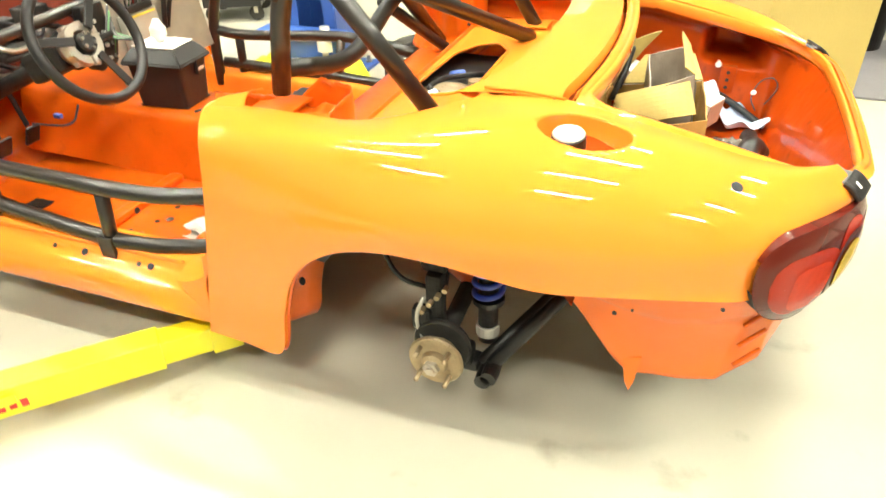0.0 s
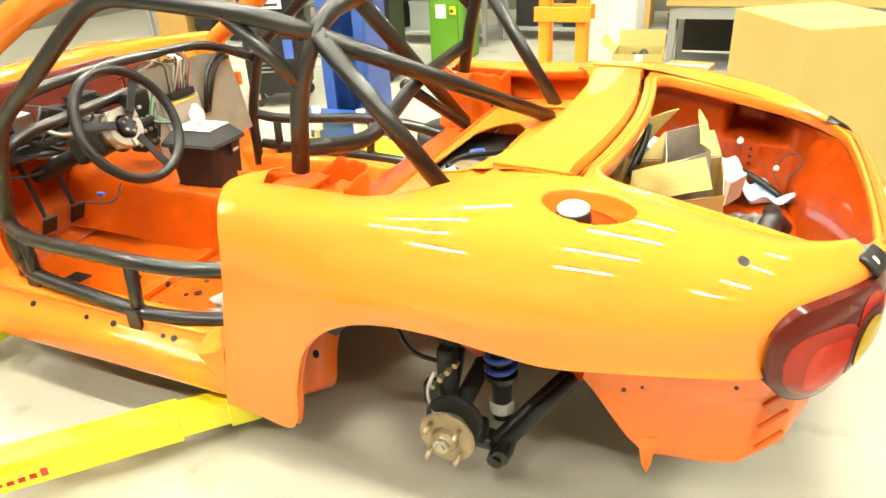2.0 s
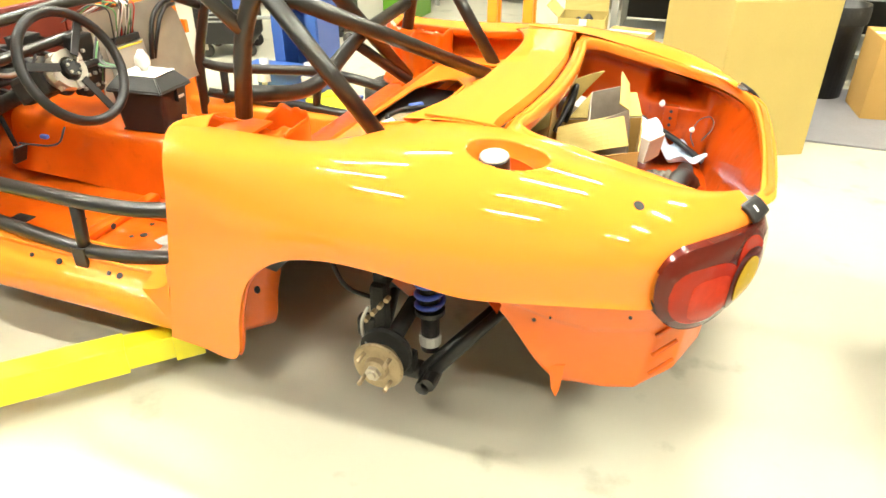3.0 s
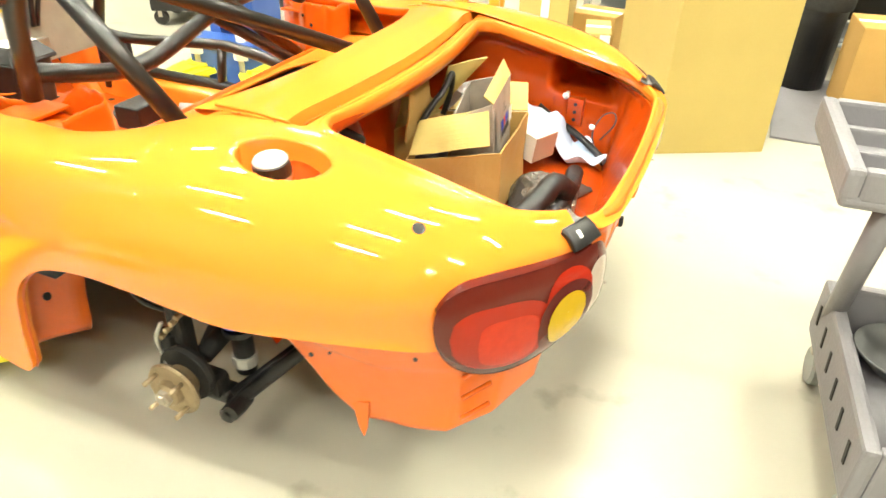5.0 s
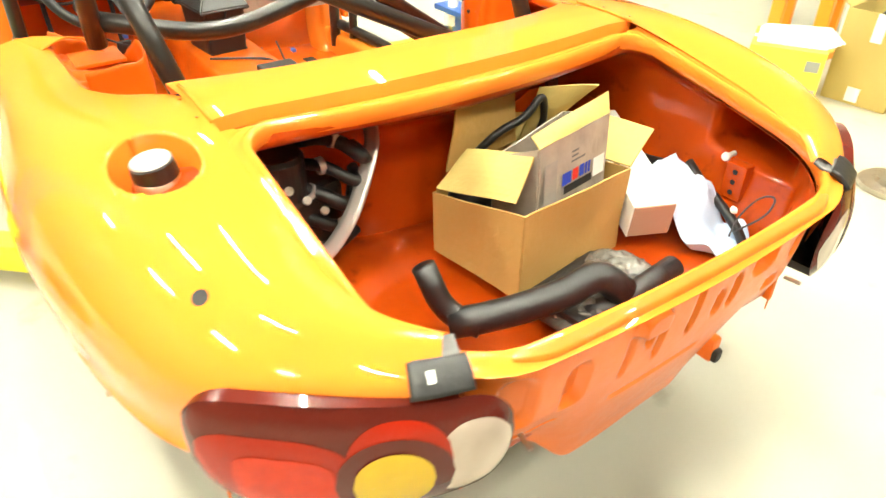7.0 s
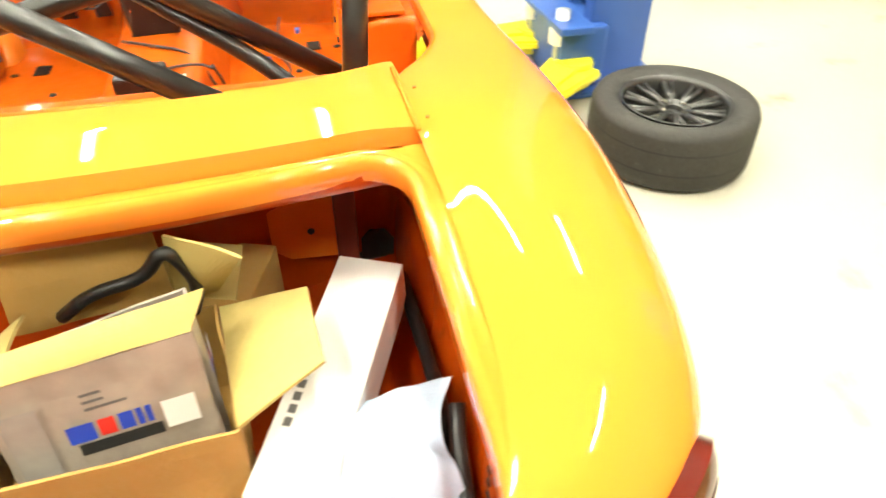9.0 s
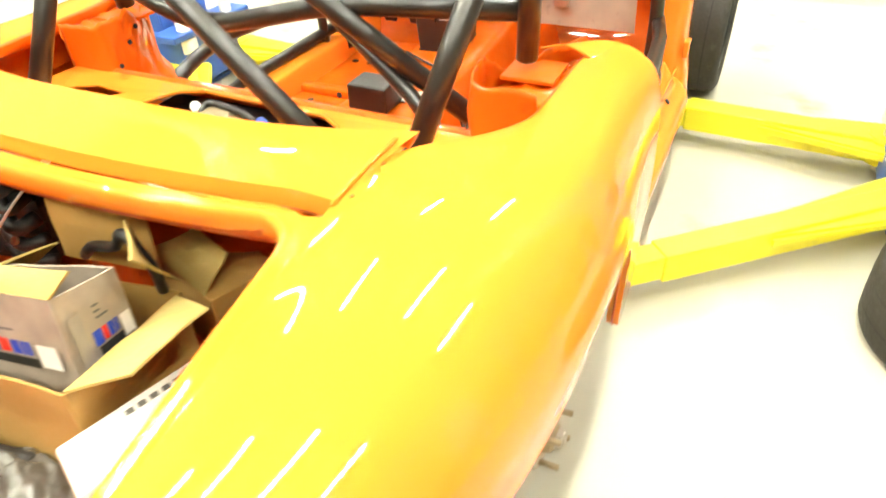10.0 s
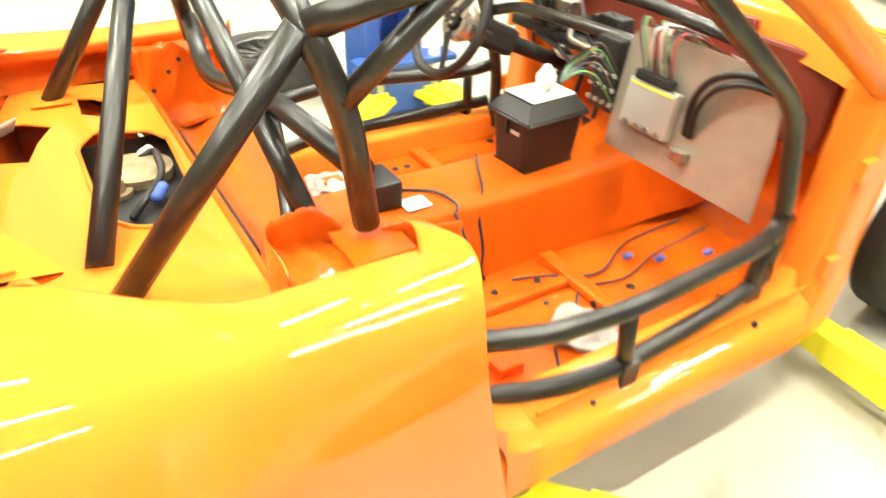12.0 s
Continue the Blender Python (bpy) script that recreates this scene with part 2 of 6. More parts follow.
def smoothstep(a, b, x):
    t = max(0.0, min(1.0, (x - a) / (b - a)))
    return t * t * (3 - 2 * t)


# ---------------------------------------------------------------- the room
def room():
    bm = bmesh.new()
    bmesh.ops.create_grid(bm, x_segments=2, y_segments=2, size=1)
    bmesh.ops.scale(bm, vec=(8, 7, 1), verts=bm.verts)
    bmesh.ops.translate(bm, vec=(-1.0, 0.5, 0), verts=bm.verts)
    tagged(solid(part("floor", bm, FLOOR), 0.1), "cream painted concrete workshop floor with dull stains", "floor", kind="structure")
    for name, size, at in (("wall_north", (16.4, 0.2, 5.4), (-1, 7.6, 2.7)), ("wall_south", (16.4, 0.2, 5.4), (-1, -6.6, 2.7)),
                           ("wall_east", (0.2, 14, 5.4), (7.1, 0.5, 2.7)), ("wall_west", (0.2, 14, 5.4), (-9.1, 0.5, 2.7))):
        tagged(part(name, block(size, at, bevel=0.0), WALL), "cream painted plain workshop wall", "wall", kind="structure")
    tagged(part("ceiling", block((16.4, 14.4, 0.15), (-1, 0.5, 5.49), bevel=0), CEIL), "pale flat ceiling boards with fluorescent lights", "ceiling", kind="structure")


def fluorescent(x, y):
    thing = empty("ceiling_light", (x, y, LAMP_Z))
    part("housing", block((1.24, 0.20, 0.05), (0, 0, 0.005), bevel=0.006), WHITE, thing)
    for s in (-1, 1):
        part("lamp_tube", tube([(-0.6, 0.021 * s, -0.042), (0.6, 0.021 * s, -0.042)], 0.017, 0, 10), GLOW, thing, "glowing white tube", smooth=True)
    return tagged(thing, "white twin tube fluorescent ceiling light, switched on", "ceiling light", "ceiling lights")


room()
first_light = fluorescent(-5.6, -4.4)
for lx in (-5.6, -2.4, 0.8, 4.0):
    for ly in (-4.4, -1.7, 1.0, 3.7):
        if (lx, ly) != (-5.6, -4.4):
            copy_thing(first_light, pose(lx, ly, LAMP_Z))

# ---------------------------------------------------------------- the car: a roadster shell, nose to -x, right side to +y
car = tagged(empty("car"), "orange two seat roadster shell stripped for racing, standing on lift arms", "car")

# Guide lines of the rear quarter panel, from the door edge to the tail: inner edge, crest, shoulder, widest line, lower edge
EDGE_IN = [(-.530, .640, .820), (-.472, .634, .816), (-.40, .630, .815), (-.33, .627, .816), (-.27, .624, .818), (-.19, .612, .823), (-.09, .572, .833), (.04, .512, .845),
           (.15, .503, .850), (.26, .506, .842), (.41, .512, .812), (.54, .512, .784), (.61, .506, .768), (.665, .492, .756), (.72, .468, .745), (.775, .415, .733)]
CREST = [(-.532, .694, .829), (-.472, .688, .825), (-.40, .688, .823), (-.33, .690, .823), (-.27, .690, .825), (-.19, .688, .829), (-.09, .672, .836), (.04, .640, .846),
         (.15, .625, .851), (.26, .618, .849), (.41, .618, .832), (.54, .615, .805), (.61, .603, .788), (.665, .578, .774), (.72, .535, .760), (.782, .430, .741)]
SHOULDER = [(-.503, .773, .768), (-.452, .768, .768), (-.395, .764, .769), (-.332, .759, .771), (-.275, .750, .776), (-.195, .753, .780), (-.09, .754, .786), (.04, .750, .794),
            (.15, .742, .798), (.26, .735, .797), (.415, .724, .786), (.55, .706, .768), (.620, .682, .755), (.680, .644, .748), (.736, .575, .742), (.804, .448, .724)]
WIDEST = [(-.514, .781, .60), (-.462, .782, .60), (-.405, .784, .61), (-.338, .786, .622), (-.28, .788, .632), (-.195, .794, .645), (-.09, .799, .655), (.045, .801, .662),
          (.155, .797, .665), (.265, .790, .665), (.42, .774, .668), (.555, .754, .680), (.634, .741, .682), (.694, .699, .700), (.753, .626, .696), (.824, .472, .686)]
EDGE_LOW = [(-.605, .768, .206), (-.50, .772, .203), (-.385, .773, .200), (-.347, .776, .33), (-.297, .780, .455), (-.20, .785, .535), (-.08, .788, .566), (.05, .788, .567),
            (.16, .784, .553), (.27, .777, .540), (.42, .766, .556), (.56, .750, .572), (.625, .726, .570), (.680, .682, .566), (.736, .602, .556), (.795, .462, .545)]
FLARE = [.024, .026, .029, .032, .035, .038, .042, .044, .044, .042, .034, .016, .006, 0, 0, 0]     # how far the arch swells beyond the guide lines


def flared(line, out, up, stay=0):
    return [(x, y + out * d, z + (up * d if k >= stay else 0.3 * d)) for k, ((x, y, z), d) in enumerate(zip(line, FLARE))]


SINK = [.016, .016, .017, .019, .023, .028, .026, .012, .002, 0, 0, 0, 0, 0, 0, 0]


def sunk(line, out):
    return [(x, y + out * d, z - d) for (x, y, z), d in zip(line, SINK)]


GUIDES = (sunk(EDGE_IN, 0.5), sunk(CREST, 1.2), flared(SHOULDER, 0.55, 0.2), flared(WIDEST, 1.0, 0.4), flared(EDGE_LOW, 1.0, 0.76, 3))
FILLER = (0.292, 0.622, 0.094, 0.066)


NU, NV = 190, 72


def fair_grid():
    """The panel as a grid, smoothed inside while its edges stay."""
    g = np.zeros((NU + 1, NV + 1, 3))
    for i in range(NU + 1):
        rail = [catmull(q, i / NU * 15) for q in GUIDES]
        for j in range(NV + 1):
            g[i, j] = catmull(rail, j / NV * 4)
    for _ in range(260):
        mean = (g[2:, 1:-1] + g[:-2, 1:-1]) * 0.42 + (g[1:-1, 2:] + g[1:-1, :-2]) * 0.08
        g[1:-1, 1:-1] += 0.8 * (mean - g[1:-1, 1:-1])
    return g


GRID = fair_grid()


def quarter_point(u, v, s):
    a, b = min(u * NU, NU - 1e-6), min(v * NV, NV - 1e-6)
    i, j = int(a), int(b)
    a, b = a - i, b - j
    q = GRID[i, j] * (1 - a) * (1 - b) + GRID[i + 1, j] * a * (1 - b) + GRID[i, j + 1] * (1 - a) * b + GRID[i + 1, j + 1] * a * b
    p = Vector(q)
    return Vector((p.x, p.y * s, p.z))


def quarter_panel(s):
    bm = sheet(lambda u, v: quarter_point(u, v, s), 190, 72)
    if s < 0:
        # the round recess of the fuel filler
        x0, y0, a, b = FILLER
        def far(v):
            return math.hypot((v.co.x - x0) / a, (-v.co.y - y0) / b) if v.co.z > 0.7 else 9
        inside = [f for f in bm.faces if all(far(v) < 1.05 for v in f.verts)]
        bmesh.ops.delete(bm, geom=inside, context="FACES")
        rim = [e for e in bm.edges if e.is_boundary and all(far(v) < 1.3 for v in e.verts)]
        for v in {v for e in rim for v in e.verts}:
            d = far(v)
            v.co.x, v.co.y = x0 + (v.co.x - x0) / d, -(y0 + (-v.co.y - y0) / d)
        for drop, scale in ((0.006, 0.985), (0.084, 0.97), (0.010, 0.90), (0.001, 0.02)):
            got = bmesh.ops.extrude_edge_only(bm, edges=rim)["geom"]
            for v in got:
                if isinstance(v, bmesh.types.BMVert):
                    v.co.x, v.co.y, v.co.z = x0 + (v.co.x - x0) * scale, -(y0 + (-v.co.y - y0) * scale), v.co.z - drop
            rim = [e for e in got if isinstance(e, bmesh.types.BMEdge)]
    ob = part("quarter_panel", bm, PAINT, car, "glossy orange rear quarter panel", smooth=True)
    # folded edges: the door shut face, the wheel arch lip and the cockpit edge
    def shut(u, v):
        p = quarter_point(0, 0.02 + 0.98 * v, s)
        w = smoothstep(0, 1, u)
        return Vector((p.x - 0.004 + 0.05 * w * w, p.y - s * (0.004 + 0.10 * u), p.z + 0.0))
    solid(part("door_shut_face", sheet(shut, 10, 40), PAINT, car, smooth=True), 0.003)
    def lip(u, v):
        p = quarter_point((2.0 + 7.4 * u) / 15, 1.0, s)
        return Vector((p.x, p.y - s * (0.001 + 0.028 * v), p.z + 0.003 * v))
    part("arch_lip", sheet(lip, 70, 2), PAINT, car, smooth=True)
    def fold(u, v):
        p = quarter_point((7.3 * u) / 15, 0.0, s)
        prof = ((0, 0), (-0.008, -0.006), (-0.004, -0.028), (0.045, -0.036), (0.058, -0.075), (0.02, -0.11))
        dy, dz = catmull([(a, b, 0) for a, b in prof], v * 5).xy
        back = smoothstep(0.55, 1.0, u)
        return Vector((p.x + back * 0.6 * dy, p.y + s * dy * (1 - 0.5 * back), p.z + dz))
    part("inner_side_panel", sheet(fold, 60, 20), PAINT_IN, car, "orange inner side panel with round holes", smooth=True)
    for hx, hz in ((-0.10, 0.785), (-0.20, 0.765), (-0.03, 0.748)):
        m = Matrix.Translation((hx, s * 0.668, hz)) @ Matrix.Rotation(radians(90 * s), 4, "X")
        part("panel_hole", disc(0.014 if hz > 0.76 else 0.009, m, 0.003, 16), DARK, car, smooth=False)
    # wheelhouse, its dark colour painting the shadow inside the arch
    def house(u, v):
        p = quarter_point((4.2 + 5.0 * u) / 15, 1.0, s)
        k = math.sin(math.pi * u)
        x, z = p.x + 0.02 * (1 - u) * v, p.z + 0.003 + 0.06 * k * smoothstep(0, 0.3, v)
        far = math.hypot(x - 0.03, z - 0.285)
        keep = min(1.0, 0.346 / far) if v > 0.1 else 1.0
        return Vector((0.03 + (x - 0.03) * keep, p.y - s * (0.029 + 0.20 * v), 0.285 + (z - 0.285) * keep))
    part("wheelhouse", sheet(house, 60, 12), DARK, car, "wheelhouse liner, the arch's shadow put into its dark colour", smooth=True)
    # box in front of the wheel, closed towards the tyre
    def box_face(u, v):
        p = quarter_point((2.0 + 3.2 * u) / 15, 1.0, s)
        return Vector((p.x + 0.006 - 0.085 * math.sin(math.pi * v ** 0.7), p.y - s * (0.012 + 0.165 * v), p.z + 0.001 - 0.006 * math.sin(math.pi * v)))
    solid(part("arch_box_face", sheet(box_face, 18, 6), PAINT_IN, car, "orange inner arch face", smooth=True), 0.003)
    part("arch_hole", disc(0.010, Matrix.Translation((-0.336, s * 0.735, 0.40)) @ Matrix.Rotation(radians(70), 4, "Y"), 0.004, 14), DARK, car)
    return ob


for side in (-1, 1):
    quarter_panel(side)
def on_panel(u, v, s):
    """A frame on the quarter panel, z along its normal."""
    p, a, b = quarter_point(u, v, s), quarter_point(u + 0.01, v, s), quarter_point(u, v + 0.02, s)
    n = (a - p).cross(b - p).normalized()
    n = n if n.z > 0 else -n
    return Matrix.Translation(p) @ n.to_track_quat("Z", "Y").to_matrix().to_4x4()


AERIAL = min(((quarter_point(u / 190, v / 72, -1) - Vector((.579, -.661, .776))).length, u / 190, v / 72) for u in range(130, 160) for v in range(10, 45))
part("antenna_hole", disc(0.0115, on_panel(AERIAL[1], AERIAL[2], -1) @ Matrix.Translation((0, 0, -0.0025)), 0.0032, 20), DARK, car)

# fuel filler: neck and cap sunk in the recess of the left quarter panel
neck = part("filler_neck", revolve([(0.030, -0.05), (0.036, -0.02), (0.036, 0.0), (0.028, 0.004)], 28, None, Matrix.Translation((0.262, -0.618, 0.792))), STEEL, car, "dull metal filler neck", smooth=True)
part("filler_cap", revolve([(0, 0.026), (0.028, 0.026), (0.034, 0.022), (0.036, 0.006), (0.036, -0.004), (0, -0.004)], 30, None, Matrix.Translation((0.262, -0.618, 0.796)) @ Matrix.Rotation(radians(8), 4, "X")), BLACK, car, "black sided fuel filler cap", smooth=False)
part("cap_top", revolve([(0, 0.0275), (0.031, 0.0275), (0.033, 0.0245), (0, 0.0245)], 30, None, Matrix.Translation((0.262, -0.618, 0.797)) @ Matrix.Rotation(radians(8), 4, "X")), SILVER, car, "worn silver cap top")
part("filler_latch", block((0.03, 0.012, 0.010), (0.328, -0.632, 0.785), bevel=0.003), PAINT, car)
part("filler_latch", block((0.012, 0.012, 0.016), (0.308, -0.655, 0.785), bevel=0.003), LIFT_YELLOW, car)


# ---- deck, trunk surround
def deck_z(x, y):
    return 0.852 - 0.10 * max(0, x - 0.16) + 0.012 * (1 - (y / 0.5) ** 2) - 0.25 * max(0, 0.11 - x) ** 1.5


def cockpit_x(y):
    return 0.106 - 0.103 * abs(y / 0.503) ** 3.2


def deck_point(u, v):
    y = -0.514 + 1.028 * u
    x = cockpit_x(y) + (0.220 + 0.040 * max(0.0, 1 - (y / 0.44) ** 2) - cockpit_x(y)) * v
    return Vector((x, y, deck_z(x, y) - 0.003 * smoothstep(0.495, 0.506, abs(y))))


part("rear_deck", sheet(deck_point, 60, 16), PAINT, car, "glossy orange rear deck panel", smooth=True)


def deck_lip(u, v):
    p = deck_point(u, 0)
    return Vector((p.x + 0.004 + 0.03 * v * v, p.y, p.z - 0.001 - (0.085 - 0.075 * smoothstep(0.40, 0.49, abs(p.y))) * v))


def deck_step(u, v):
    p = deck_point(u, 1)
    return Vector((p.x + 0.005 * v, p.y, p.z - 0.026 * v))


part("deck_rear_step", sheet(deck_step, 60, 4), PAINT, car, smooth=True)
part("deck_front_lip", sheet(deck_lip, 60, 4), PAINT_IN, car, smooth=True)
for s in (-1, 1):
    seam = [(cockpit_x(0.503) + 0.05, s * 0.505, 0.8535), (0.14, s * 0.505, 0.8535), (0.232, s * 0.507, 0.847)]
    part("seam_sealer", tube(seam, 0.0035, 0.02, 8), PAINT, car, smooth=True)
    for k in range(2):
        part("seam_dimple", disc(0.003, Matrix.Translation((0.125 + 0.085 * k, s * 0.524, 0.8535 - 0.003 * k)), 0.002, 12), PAINT_IN, car)


def trunk_path(grow=0.0, square=False):
    """The rounded outline of the trunk opening, and the height of the lid line along it."""
    x0, x1, w0, w1 = 0.277 - grow, 0.834 + grow, 0.478 + grow, 0.482 + grow
    r0, r1 = 0.003 if square else 0.055 + grow, 0.17 + grow
    pts = []
    def arc(cx, cy, r, a0, a1, k=10):
        for i in range(k + 1):
            a = radians(a0 + (a1 - a0) * i / k)
            pts.append((cx + r * math.cos(a), cy + r * math.sin(a)))
    arc(x0 + r0, -w0 + r0, r0, 270, 180)
    for i in range(1, 12):
        y = -w0 + r0 + (2 * w0 - 2 * r0) * i / 12
        pts.append((x0 + 0.032 * (1 - (y / (w0 - r0)) ** 2), y))
    arc(x0 + r0, w0 - r0, r0, 180, 90)
    for i in range(1, 10):
        pts.append((x0 + r0 + (x1 - r1 - x0 - r0) * i / 10, w0 + (w1 - w0) * i / 10))
    arc(x1 - r1, w1 - r1, r1, 90, 0)
    for i in range(1, 12):
        y = (w1 - r1) * (1 - 2 * i / 12)
        pts.append((x1 + 0.012 * (1 - (y / (w1 - r1)) ** 2), y))
    arc(x1 - r1, -w1 + r1, r1, 0, -90)
    for i in range(1, 10):
        pts.append((x1 - r1 - (x1 - r1 - x0 - r0) * i / 10, -w1 + (w1 - w0) * i / 10))
    return pts


def lid_z(x):
    return 0.846 - 0.19 * (x - 0.24) - 0.06 * max(0, x - 0.3) ** 2


def trunk_gutter():
    inner, outer, rim = trunk_path(), trunk_path(0.036), trunk_path(0.036, True)
    prof = ((1.05, -0.016), (0.98, -0.0165), (0.90, -0.0165), (0.55, -0.016), (0.42, -0.002), (0.10, 0.001), (0.0, -0.006), (-0.02, -0.030), (0.12, -0.036))
    bm = bmesh.new()
    rings = []
    for (xi, yi), (xo, yo), (xr, yr) in zip(inner, outer, rim):
        deep = 1 - 0.72 * smoothstep(0.26, 0.36, xi)
        ring = [bm.verts.new((xr, yr, lid_z(xr) - 0.003 - 0.013 * deep)), bm.verts.new((xi + (xo - xi) * 1.06, yi + (yo - yi) * 1.06, lid_z(xo) - 0.016 * deep))]
        for w, dz in prof:
            x, y = xi + (xo - xi) * w, yi + (yo - yi) * w
            ring.append(bm.verts.new((x, y, lid_z(x) + (dz * deep if w > 0.4 else dz))))
        rings.append(ring)
    n = len(rings)
    for i in range(n):
        a, b = rings[i], rings[(i + 1) % n]
        for j in range(len(prof) + 1):
            bm.faces.new((a[j], a[j + 1], b[j + 1], b[j]))
    part("trunk_gutter", bm, PAINT, car, "orange water channel round the trunk opening", smooth=True)


trunk_gutter()


def holed_plate(outer, holes, z, thick=0.003):
    """A flat sheet with holes; outer and holes are outlines of (x, y); z is a height or a function of x and y."""
    bm = bmesh.new()
    edges = []
    for loop in (outer, *holes):
        vs = [bm.verts.new((x, y, 0)) for x, y in loop]
        edges += [bm.edges.new((vs[i], vs[(i + 1) % len(vs)])) for i in range(len(vs))]
    bmesh.ops.triangle_fill(bm, edges=edges, use_beauty=True)
    for v in bm.verts:
        v.co.z = z(v.co.x, v.co.y) if callable(z) else z
    return bm


HATCH = [(-0.265, -0.17), (-0.235, -0.225), (-0.12, -0.225), (-0.075, -0.15), (-0.075, 0.17), (-0.12, 0.235), (-0.19, 0.235), (-0.25, 0.16)]
SHELF = [(-0.285, -0.60), (0.02, -0.56), (0.12, -0.30), (0.12, 0.30), (0.02, 0.56), (-0.285, 0.60)]
shelf = part("parcel_shelf", holed_plate(SHELF, [HATCH, *[[(x, s * y) for x, y in loop] for s in (-1,) for loop in ([(0.065, .35), (0.015, .345), (-0.04, .30), (-0.005, .22), (0.02, .13), (0.075, .15)], [(-0.114, .455), (-0.150, .452), (-0.185, .42), (-0.17, .315), (-0.11, .345)])]],
             lambda x, y: 0.690 + 0.025 * smoothstep(-0.28, -0.1, x)), PAINT, car, "orange parcel shelf with a cut hatch")
solid(shelf, 0.004)
part("hatch_rim", tube([(x, y, 0.692 + 0.025 * smoothstep(-0.28, -0.1, x)) for x, y in HATCH + HATCH[:1]], 0.005, 0.02, 8), PAINT, car, smooth=True)
tank = part("tank_top", block((0.34, 0.62, 0.02), (-0.15, 0.0, 0.640), bevel=0.006), BLACK, car, "dull black tank top below the hatch")
part("fuel_sender", revolve([(0, 0.03), (0.045, 0.03), (0.06, 0.02), (0.075, 0.02), (0.075, 0.0)], 28, None, Matrix.Translation((-0.18, -0.10, 0.651))), RUST, car, "worn brass coloured fuel sender plate", smooth=False)
part("fuel_sender", revolve([(0, 0.035), (0.02, 0.035), (0.022, 0.01), (0.035, 0.01), (0.035, 0.0)], 20, None, Matrix.Translation((-0.12, -0.03, 0.651))), RUST, car)
part("fuel_hose", tube([(-0.19, -0.13, 0.673), (-0.23, -0.14, 0.69), (-0.22, -0.02, 0.68), (-0.13, 0.10, 0.66)], 0.008, 0.04, 10), BLACK, car, smooth=True)
part("hose_fitting", tube([(-0.21, 0.02, 0.675), (-0.185, 0.06, 0.67)], 0.012, 0, 10), WIRE_BLUE, car, "blue hose fitting", smooth=True)
part("hose_fitting", tube([(-0.22, -0.17, 0.675), (-0.20, -0.14, 0.68)], 0.012, 0, 10), WHITE, car, "white plastic connector", smooth=True)


def bulkhead(u, v):
    y = -0.60 + 1.2 * u
    prof = [(-0.282, 0.691, 0), (-0.292, 0.688, 0), (-0.315, 0.63, 0), (-0.36, 0.592, 0), (-0.43, 0.585, 0), (-0.52, 0.575, 0), (-0.545, 0.53, 0), (-0.57, 0.42, 0), (-0.60, 0.28, 0)]
    x, z, _ = catmull(prof, v * 8)
    return Vector((x + 0.006 * math.sin(12 * v + 3), y, z + 0.005 * math.sin(26 * v)))


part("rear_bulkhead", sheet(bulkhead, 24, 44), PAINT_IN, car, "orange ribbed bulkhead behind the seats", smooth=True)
for s in (-1, 1):
    plan = [(-.275, .61, .795), (-.28, .485, .805), (-.325, .470, .812), (-.372, .472, .815), (-.42, .503, .775), (-.458, .530, .780), (-.497, .552, .795), (-.530, .585, .800), (-.566, .625, .815)]

    def tower(u, v, s=s, plan=plan):
        x, y, z = catmull(plan, u * 8)
        ragged = 0.012 * noise.noise(Vector((15 * u, s, 0))) + 0.004 * noise.noise(Vector((95 * u, s, 5)))
        flare = 0.035 * (1 - smoothstep(0.0, 0.22, 1 - v)) if v > 0.7 else 0.0
        dent = 0.008 * noise.noise(Vector((9 * u, 3 * v, s * 4)))
        base = 0.60 - 0.03 * smoothstep(0.4, 0.7, u)
        return Vector((x - 0.25 * flare, s * (y - flare + dent), base + (z + ragged - base) * (1 - v)))
    solid(part("belt_tower", sheet(tower, 80, 16), PAINT_IN, car, "orange folded belt tower with a ragged cut edge", smooth=True), 0.004)

    def shelf_in(u, v, s=s, plan=plan):
        x, y, z = catmull(plan, u * 8)
        return Vector((x + (-.40 - x) * 0.1 * v, s * (y + (.64 - y) * v), 0.752 + 0.02 * v + 0.020 * noise.noise(Vector((x * 30, y * 30 + v * 4, s)))))
    part("tower_floor", sheet(shelf_in, 40, 8), PAINT_IN, car, smooth=True)
    part("hoop_foot", block((0.11, 0.11, 0.008), (-.437, s * .555, .775), None, 0.002), PAINT_IN, car)
    for hx, hz in ((-.345, .745), (-.30, .70), (-.375, .775)):
        part("tower_hole", disc(0.006, Matrix.Translation((hx, s * 0.4655, hz)) @ Matrix.Rotation(radians(90 * s), 4, "X"), 0.003, 12), DARK, car)

# ---- floor, tunnel and sills
FLOOR_Z = 0.262
floor_bm = bmesh.new()
block((1.30, 1.26, 0.02), (-1.22, 0, FLOOR_Z - 0.01), None, 0.004, floor_bm)
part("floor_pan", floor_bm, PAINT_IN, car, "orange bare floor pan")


def tunnel(u, v):
    x = -1.80 + 1.25 * u
    prof = [(-0.165, FLOOR_Z), (-0.150, 0.33), (-0.135, 0.43), (-0.115, 0.478), (-0.05, 0.487), (0.05, 0.487), (0.115, 0.478), (0.135, 0.43), (0.150, 0.33), (0.165, FLOOR_Z)]
    y, z, _ = catmull([(a, b, 0) for a, b in prof], v * 9)
    w = 1 + 0.35 * smoothstep(-1.45, -1.8, x)
    return Vector((x, y * w, z + 0.05 * smoothstep(-1.4, -1.8, x)))


